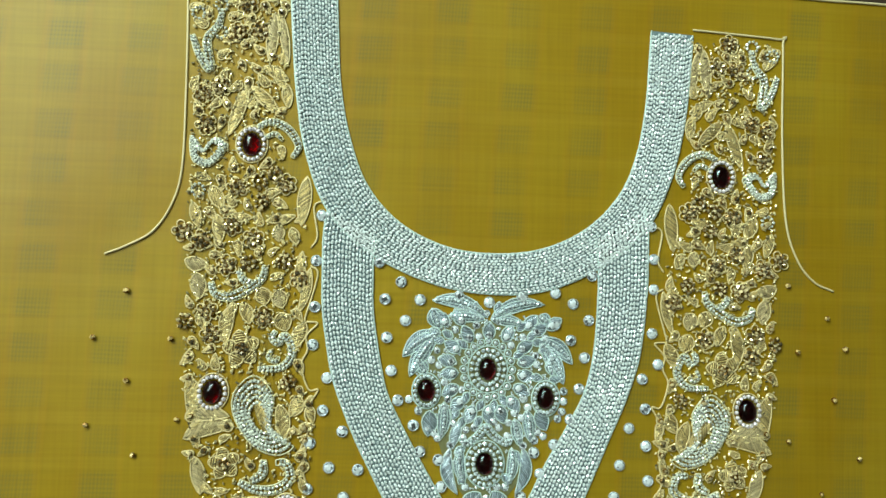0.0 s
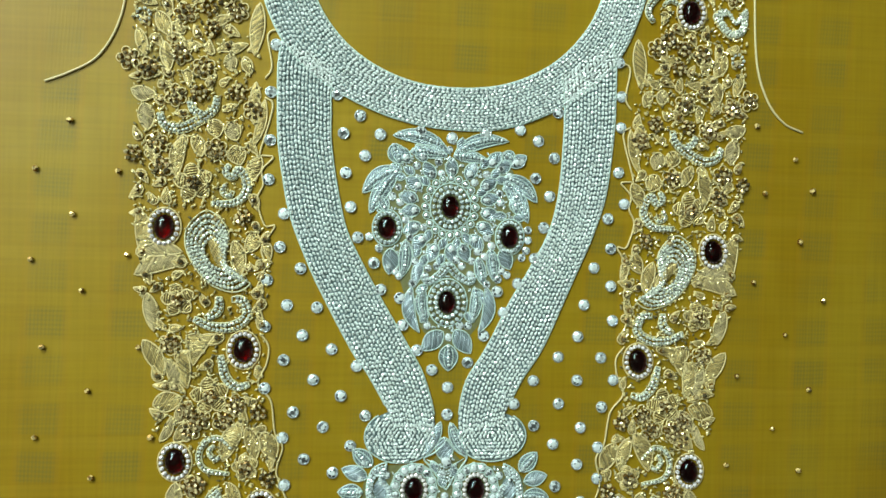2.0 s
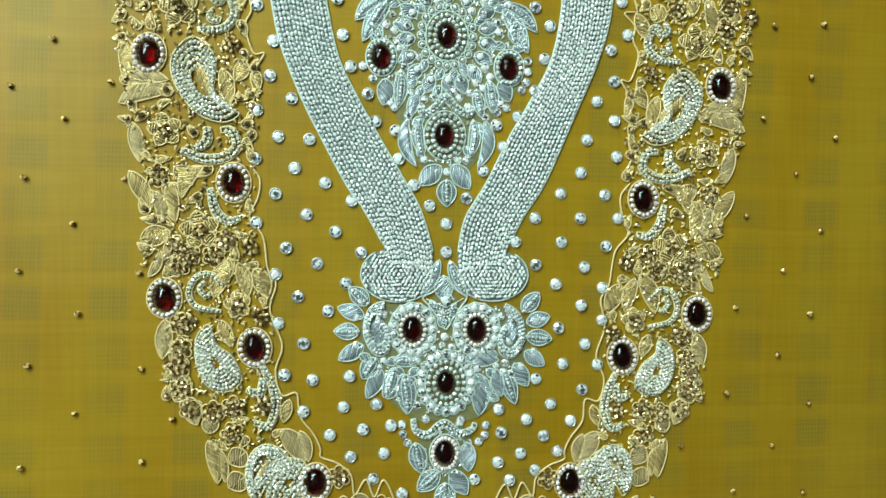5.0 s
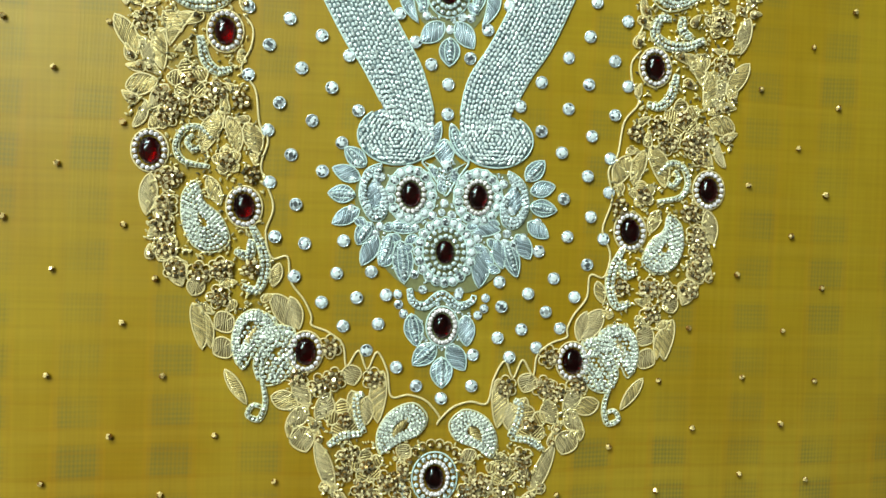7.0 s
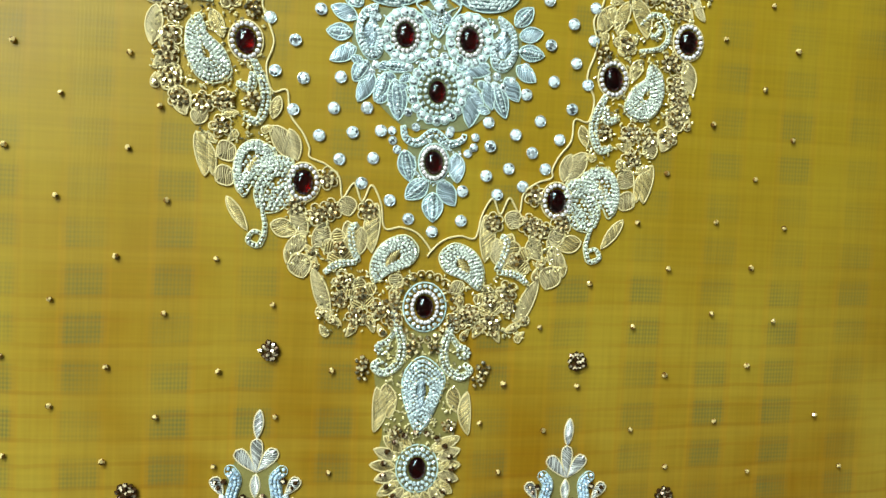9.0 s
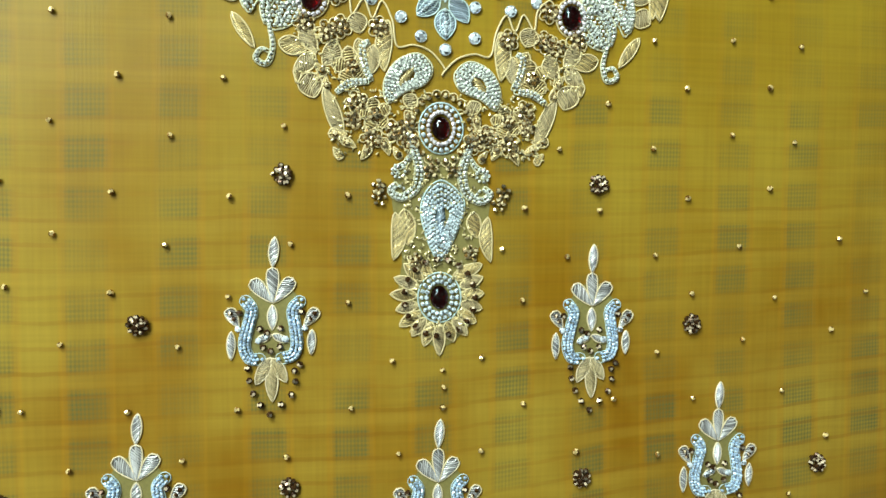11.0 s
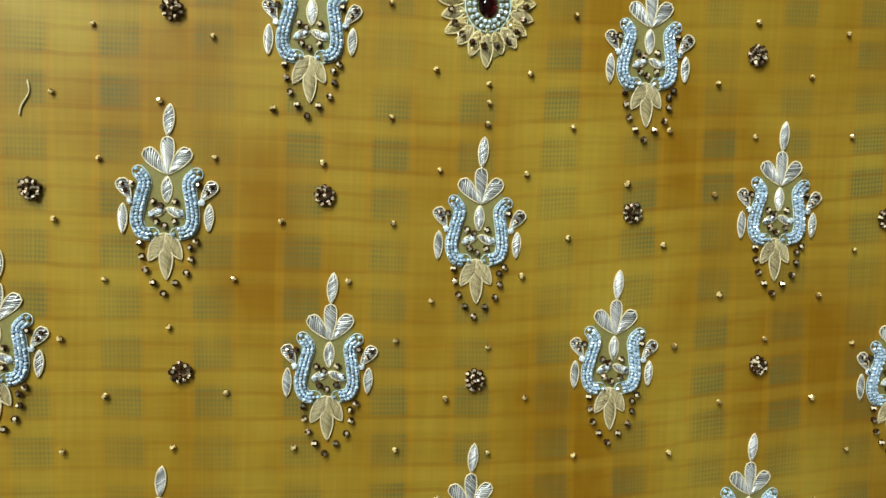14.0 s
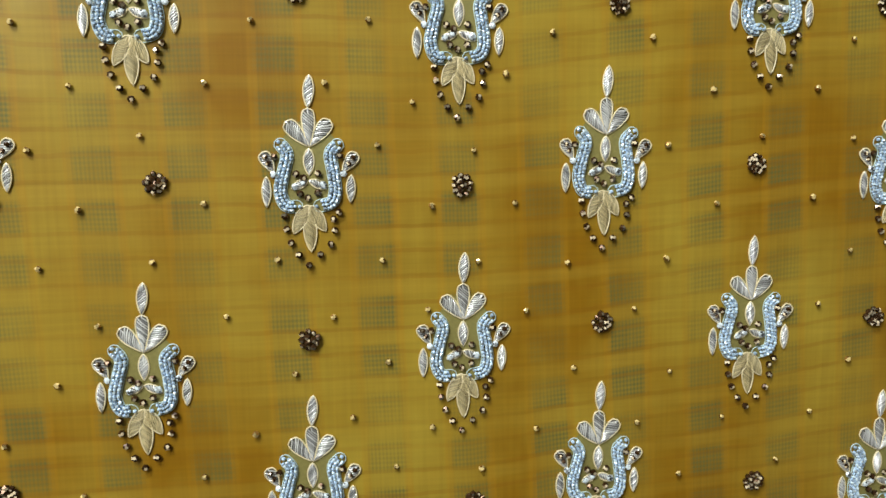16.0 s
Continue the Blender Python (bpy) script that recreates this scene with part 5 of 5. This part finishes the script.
backing(0, -10, [(0, 32), (-22, 33), (-38, 27), (-46, 5), (-45, -26), (-34, -40), (-24, -66), (-10, -84), (0, -92), (10, -84), (24, -66), (34, -40), (45, -28), (46, 5), (38, 27), (22, 33)], "pale green net behind the silver bouquet")
backing(0, -180, [(0, -140), (-14, -150), (-38, -150), (-52, -160), (-50, -184), (-36, -206), (-18, -220), (0, -220), (18, -220), (36, -206), (50, -186), (52, -162), (38, -152), (14, -150)], "pale green net behind the silver bouquet")
backing(0, -240, [(0, -222), (-16, -224), (-13, -246), (-8, -257), (0, -266), (8, -257), (13, -246), (16, -224)], "pale green net behind the silver drop")
backing(-2, -385, [(-2, -330), (-22, -334), (-32, -350), (-30, -372), (-26, -392), (-28, -412), (-20, -434), (-3, -446), (14, -434), (22, -412), (20, -392), (26, -374), (28, -352), (18, -334)], "grey-green net behind the pendant", BACKING)

# ---- laid cord lines ----


def laid_line(name, pts, r, mat, label):
    s = Soup()
    tube(s, spline(pts, 1.0), r, 0.4, 6)
    return tagged(new(name, s.mesh(name, mat, True)), label, "cord", "laid cords")


for pts in (SCALLOP_A, SCALLOP_B, SCALLOP_C + SCALLOP_D[1:] + SCALLOP_E + SCALLOP_F[1:] + SCALLOP_G[1:] + [(-0.2, -287.5)]):
    laid_line("scalloped_cord", pts, 0.58, GOLD_CORD, "scalloped pale gold cord edging the panel")
    laid_line("scalloped_cord", flip(pts), 0.58, GOLD_CORD, "scalloped pale gold cord edging the panel")
laid_line("loose_thread", [(-232.6, -464.7), (-231.8, -470.6), (-235.4, -477.5), (-236.3, -482.4)], 0.45, THREAD_LINE, "short loose cream thread lying on the cloth")
laid_line("armhole_line", ARMHOLE_L, 0.7, THREAD_LINE, "cream stitched armhole line")
laid_line("armhole_line", ARMHOLE_R, 0.7, THREAD_LINE, "cream stitched shoulder and armhole line")

# ---- gold beads ----



def cluster(name, x, y, count, r, label, group, petals=0, category="beadwork", bead_of=None):
    ob = thing(name, label, category, group, x, y)
    for k in range(count):
        w = 2 * math.pi * k / max(1, count - 1) + 0.3
        d = 0 if k == count - 1 else r * rnd.uniform(0.85, 1.1)
        b = link("cut_bead", bead_of or CUT_BEAD, ob, at=(d * math.cos(w), d * math.sin(w), 1.3 + (0.5 if d == 0 else 0)))
        b.rotation_euler = (rnd.uniform(-0.6, 0.6), rnd.uniform(-0.6, 0.6), rnd.uniform(0, 3))
        k2 = rnd.uniform(0.75, 1.1)
        b.scale = (k2, k2, k2 * 0.9)
    for k in range(3 if name == "bead_blossom" else 0):
        b = link("cut_bead", bead_of, ob, at=(2.1 * math.cos(k * 2.1), 2.1 * math.sin(k * 2.1), 2.0))
        b.rotation_euler = (rnd.uniform(-1, 1), rnd.uniform(-1, 1), rnd.uniform(0, 3))
    for k in range(petals):
        w = 2 * math.pi * (k + 0.5) / petals
        s = Soup()
        cx, cy = r * 1.15 * math.cos(w), r * 1.15 * math.sin(w)
        tube(s, [(cx + 2.3 * math.cos(q * 0.45), cy + 2.3 * math.sin(q * 0.45)) for q in range(14)], 0.42, 0.5, 5, True)
        part("petal_loop", s, GOLD_CORD, ob, "gold cord loop", True)
    return ob


for x, y in CLUSTERS:
    loops = rnd.choice((0, 5, 6))
    for px, py in ((x, y), mirrored(x, y)):
        cluster("bead_cluster", px, py, 8, 3.7, "cluster of antique gold cut beads", "gold bead clusters", loops)


for x, y in PENDANT_CLUSTERS:
    cluster("bead_cluster", x, y, 6, 3.2, "small cluster of antique gold cut beads beside the pendant", "gold bead clusters", 0)


def petal_flower(x, y, r):
    ob = thing("embroidered_flower", "pale gold thread flower with a gold bead heart", "embroidery", "thread flowers", x, y)
    for k in range(5):
        w = 2 * math.pi * k / 5 + 0.5
        fill, cord = Soup(), Soup()
        stitch_leaf(fill, cord, 2.5 * math.cos(w), 2.5 * math.sin(w), r * 0.85 * math.cos(w), r * 0.85 * math.sin(w), r * 0.62, 0, 0.5, 1.6, 0.0)
        petal = part("petal", fill, GOLD_STITCH, ob, smooth=True)
        part("cord_outline", cord, GOLD_CORD, petal, smooth=True)
    for k in range(6):
        w = 2 * math.pi * k / 5
        d = 0 if k == 5 else 2.6
        b = link("cut_bead", CUT_BEAD, ob, at=(d * math.cos(w), d * math.sin(w), 1.8))
        b.rotation_euler = (rnd.uniform(-1, 1), rnd.uniform(-1, 1), 0)
    return ob


for x, y, r in FLOWERS:
    petal_flower(x, y, r)
    petal_flower(*mirrored(x, y), r)

# silver drops and crystals that pack the centre motifs
packed = [((a + c) / 2, (b + d) / 2, 4.5) for a, b, c, d, w, q in SILVER_LEAVES] + [(a, b, 4.5) for a, b in STONE_PETALS] + [(a, b, 3.2) for a, b in SMALL_STONES]
packed += [(0, 0, 19), (-37, -13, 11), (36, -17, 11), (-1, -56, 14), (-19, -166, 15), (18, -166, 15), (0, -196, 18), (0, -237, 11)]
packed += [(p[0], p[1], 4) for line in (PAISLEY_E, PAISLEY_F, ARM_A) for p in spline(line, 4.0)]
for cx, cy, rx, ry in ((0, 2, 42, 36), (0, -182, 46, 30), (0, -45, 24, 26)):
    for _ in range(900):
        w, d = rnd.uniform(0, 6.283), math.sqrt(rnd.random())
        x, y = cx + rx * d * math.cos(w), cy + ry * d * math.sin(w)
        if y > -125 > y - 30 and cy < -100 or any(math.hypot(x - a, y - b) < c + 1.0 for a, b, c in packed):
            continue
        packed.append((x, y, 4.0))
        if rnd.random() < 0.45:
            rhinestone(x, y, "rhinestones of the centre motif", rnd.uniform(0.6, 0.8))
            continue
        w = math.atan2(y - cy, x - cx) + rnd.uniform(-0.4, 0.4)
        stitched_leaf(x - 3.5 * math.cos(w), y - 3.5 * math.sin(w), x + 4 * math.cos(w), y + 4 * math.sin(w), 4.8, 0.0, SILVER, "small silver thread leaf", "silver leaves of the centre")

# tiny silver beads sewn close between the pieces of the centre motifs
ground = Soup()
hearts = [(0, 0), (-36.9, -13.0), (35.6, -17.0), (-1.0, -56.2), (-18.7, -166.0), (17.9, -166.3), (0.5, -196.5), (0, -236.8)]
for cx, cy, rx, ry in ((0, 0, 44, 38), (0, -45, 24, 28), (0, -180, 46, 34), (0, -238, 17, 16)):
    for _ in range(int(rx * ry * 0.9)):
        w, d = rnd.uniform(0, 6.283), math.sqrt(rnd.random())
        x, y = cx + rx * d * math.cos(w), cy + ry * d * math.sin(w)
        if min(math.hypot(x - a, (y - b) * 0.8) for a, b in hearts) < 6.2 or y > -153 and cy < -100 and abs(x) > 5:
            continue
        if not 0.0 < min(math.hypot(x - a, y - b) - c for a, b, c in packed) < 2.0:
            continue
        bead(ground, x, y, 0.5, 1.1, 0.7, 0.65, rnd.uniform(0, 3.1), 5, 2, rnd.uniform(-0.4, 0.4), True)
tagged(new("silver_seed_beads", ground.mesh("silver_seed_beads", SILVER_BEAD)), "tiny silver beads packed between the centre motifs", "beads", "", "stuff")

# small corded drops that fill the gaps between the motifs


def corded_drop(x, y, turn, size, heart):
    ob = thing("corded_drop", "small pale gold corded drop with a bead heart", "embroidery", "corded drops", x, y)
    ob.rotation_euler = (0, 0, turn)
    fill, cord = Soup(), Soup()
    stitch_leaf(fill, cord, 0, -size / 2, 0, size / 2, size * 0.52, 0.12, 0.44, 1.3, drop=True)
    part("stitching", fill, GOLD_STITCH, ob, smooth=True)
    part("cord_outline", cord, GOLD_CORD, ob, smooth=True)
    if heart:
        b = link("cut_bead", CUT_BEAD, ob, "gold cut bead", at=(0, -size * 0.15, 1.6))
        b.rotation_euler = (0.4, 0.7, turn)
    return ob


SEED_ZONES = [(-185, -121, 225, 95), (-184, -106, 95, -15), (-180, -100, -15, -60), (-170, -102, -60, -130), (-160, -92, -130, -200), (-134, -86, -200, -232), (-86, -54, -268, -298), (-66, -6, -298, -335)]
filled = [((a + c) / 2, (b + d) / 2, 7.0) for a, b, c, d, w, q in LEAVES] + [(a, b, 6.5) for a, b in CLUSTERS]
filled += [(a, b, 12.5) for a, b in GEMS_LEFT] + [(a, b, r + 2) for a, b, r in FLOWERS] + [(-2, -320, 16)]
for line in SIDE_SCROLLS + [PAISLEY_A, PAISLEY_B, PAISLEY_C, PAISLEY_G, PAISLEY_H]:
    filled += [(p[0], p[1], 5.5) for p in spline(line, 4.0)]
for line in (PAISLEY_A, PAISLEY_B, PAISLEY_C, PAISLEY_G, PAISLEY_H, BEAD_MASS):
    filled += [(p[0], p[1], 5.5) for p in inset(spline(line, 6.0, True), 0.45)]
filled += [(p[0], p[1], 5.0) for p in spline(BEAD_MASS, 4.0, True)]
for x0, x1, y0, y1 in SEED_ZONES:
    for _ in range(1200):
        x, y = rnd.uniform(x0 + 5, x1 - 5), rnd.uniform(y1, y0)
        if y > 60 and x < -182 or any(math.hypot(x - a, y - b) < c + 1.2 for a, b, c in filled):
            continue
        filled.append((x, y, 6.0))
        turn, size, heart = rnd.uniform(0, 6.3), rnd.uniform(7, 10.5), rnd.random() < 0.6
        corded_drop(x, y, turn, size, heart)
        if mirrored(x, y)[1] < 205:
            corded_drop(*mirrored(x, y), -turn, size, heart)

# seed beads strewn between the motifs of a panel
taken = [(g[0], g[1], 10) for g in GEMS_LEFT] + [(-2, -320, 13), (-3, -414, 13)]


def seeds(other):
    s = Soup()
    for x0, x1, y0, y1 in SEED_ZONES + [(-28, 22, -340, -395), (-24, 18, -395, -435)]:
        if other and x1 > 0:
            continue
        for _ in range(int((x1 - x0) * (y0 - y1) / 11)):
            x, y = rnd.uniform(x0 + 4, x1 - 4), rnd.uniform(y1, y0)
            if any(math.hypot(x - a, y - b) < c for a, b, c in taken):
                continue
            if y > 60 and x < -183 or other and y > 218:
                continue
            px, py = mirrored(x, y) if other else (x, y)
            k = rnd.choice((0.75, 0.9, 1.05))
            bead(s, px, py, 0.8, 1.5 * k, 0.72 * k, 0.75 * k, rnd.uniform(0, 3.1), 5, 2, rnd.uniform(-0.4, 0.4))
    return tagged(new("seed_beads", s.mesh("seed_beads", SEED_BEAD)), "tiny gold seed beads strewn between the motifs", "beads", "", "stuff")


seeds(False)
seeds(True)

# ---- beads dotted over the plain cloth ----
for x, y in DOTS:
    ob = tagged(new("dotted_bead", DOT), "single small gold cut bead sewn on the cloth", "bead", "dotted gold beads")
    ob.location = (x * MM, y * MM, 1.0 * MM)
    ob.rotation_euler = (rnd.uniform(-0.5, 0.5), rnd.uniform(-0.5, 0.5), rnd.uniform(0, 3))
    k = rnd.uniform(0.8, 1.05)
    ob.scale = (k, k, k * 0.9)

for x, y in BLOSSOMS:
    cluster("bead_blossom", x, y, 10, 4.5, "little flower of dark gold cut beads", "bead blossoms", 0, bead_of=BRONZE_BEAD)

# ---- the sprig motifs of the skirt ----


def butta():
    ob = thing("sprig_motif", "lyre-shaped sprig with pale blue beaded arms and gold thread leaves", "embroidery", "sprig motifs")
    for i, (x0, y0, x1, y1, w) in enumerate(BUTTA_LEAVES):
        fill, cord = Soup(), Soup()
        loop = i in (5, 7)
        if i > 11:
            x0, y0, x1, y1 = ((-2.4, -53.0, -10.8, -57.0), (-1.8, -53.0, 7.2, -57.2))[i - 12]
        stitch_leaf(fill, cord, x0, y0, x1, y1, w * (0.7 if loop else 0.5 if i > 11 or i in (6, 8) else 0.66), 0, 0.4, 1.6 if loop else 1.3 if 9 <= i <= 11 else 1.7, drop=i in (1, 2, 3) or loop)
        for s in (0.25, 0.55) if loop else ():
            b = link("cut_bead", BRONZE_BEAD, ob, "dark gold cut bead", at=(x0 + (x1 - x0) * s, y0 + (y1 - y0) * s, 1.5))
            b.scale = (0.75, 0.75, 0.75)
            b.rotation_euler = (rnd.uniform(-1, 1), rnd.uniform(-1, 1), rnd.uniform(0, 3))
        leaf = part("leaf", fill, CREAM_STITCH if 9 <= i <= 11 else BRIGHT_STITCH, ob, "cream silk leaf" if 9 <= i <= 11 else "silver thread leaf", True)
        part("cord_outline", cord, PALE_CORD, leaf, smooth=True)
    net = Soup()
    rim = spline([(-1.2, -22), (-9, -25), (-13, -30), (-17, -36), (-18, -50), (-18, -60), (-12, -68), (-2, -72), (8, -68), (13, -60), (13, -50), (14, -36), (10, -30), (6, -25)], 2.0, True)
    net.add([(-2, -50, 0.2)] + [(p[0], p[1], 0.18) for p in rim], [(0, 1 + k, 1 + (k + 1) % len(rim)) for k in range(len(rim))])
    part("backing_net", net, BACKING, ob, "grey-green stiffening net")
    for pts in (BUTTA_ARM_L, BUTTA_ARM_R):
        fine = even(spline(pts, 0.8), 0.8)
        arm, glint = Soup(), Soup()
        edge = []
        for sgn in (-1, 1):
            line = [(px - math.sin(a) * 3.2 * sgn, py + math.cos(a) * 3.2 * sgn) for px, py, a in fine]
            end = fine[-1] if sgn < 0 else fine[0]
            cap = [(end[0] + 3.2 * math.cos(end[2] + (0 if sgn < 0 else math.pi) + q), end[1] + 3.2 * math.sin(end[2] + (0 if sgn < 0 else math.pi) + q)) for q in (-1.1, -0.55, 0, 0.55, 1.1)]
            edge += (line if sgn < 0 else line[::-1]) + cap
            bead(arm, end[0] + 1.6 * math.cos(end[2]) * -sgn, end[1] + 1.6 * math.sin(end[2]) * -sgn, 1.2, 1.2, 1.2, 1.2)
        # extra silver beads on top stand for white glints among the blue
        for off in (-2.0, 0.0, 2.0):
            for px, py, a in even([(px - math.sin(a) * off, py + math.cos(a) * off) for px, py, a in fine], 3.6, rnd.uniform(0, 3)):
                bead(glint, px, py, 1.9, 1.0, 0.9, 0.9, rnd.uniform(0, 3), tilt=rnd.uniform(-0.6, 0.6))
            beads_along(arm, [(px - math.sin(a) * off, py + math.cos(a) * off) for px, py, a in fine], 1.8, 1.15, 1.2 + (0.4 if off == 0 else 0), 0.5 if off else 1.4)
        a = tagged(part("beading", arm, BLUE_BEAD, ob, "pale blue glass beads"), "", "", "", "stuff")
        tagged(part("glint_beading", glint, SILVER_BEAD, a, "clear silver beads"), "", "", "", "stuff")
        cord = Soup()
        tube(cord, edge, 0.28, 0.4, 5, True)
        part("cord_outline", cord, SILVER_CORD, a, smooth=True)
    for x, y, k in ((-9.0, -56.0, 0.62), (-5.0, -54.2, 0.5), (5.2, -55.4, 0.7), (-19.6, -49.6, 0.62), (15.6, -49.8, 0.62)):
        c = link("crystal", STONE, ob, "clear crystal", at=(x, y, 1.0))
        c.scale = (k, k, k)
        c.rotation_euler = (rnd.uniform(-0.2, 0.2), rnd.uniform(-0.2, 0.2), x)
    for x, y in BUTTA_BEADS:
        b = link("cut_bead", BRONZE_BEAD, ob, "dark gold cut bead", at=(x, y, 1.2))
        b.rotation_euler = (rnd.uniform(-0.5, 0.5), rnd.uniform(-0.5, 0.5), rnd.uniform(0, 3))
    return ob


first = butta()
for i, (x, y) in enumerate(BUTTAS):
    m = pose(x * MM, y * MM, 0, 0, 0, rnd.uniform(-0.5, 0.5))
    if i == 0:
        first.matrix_basis = m
    else:
        copy_thing(first, m)
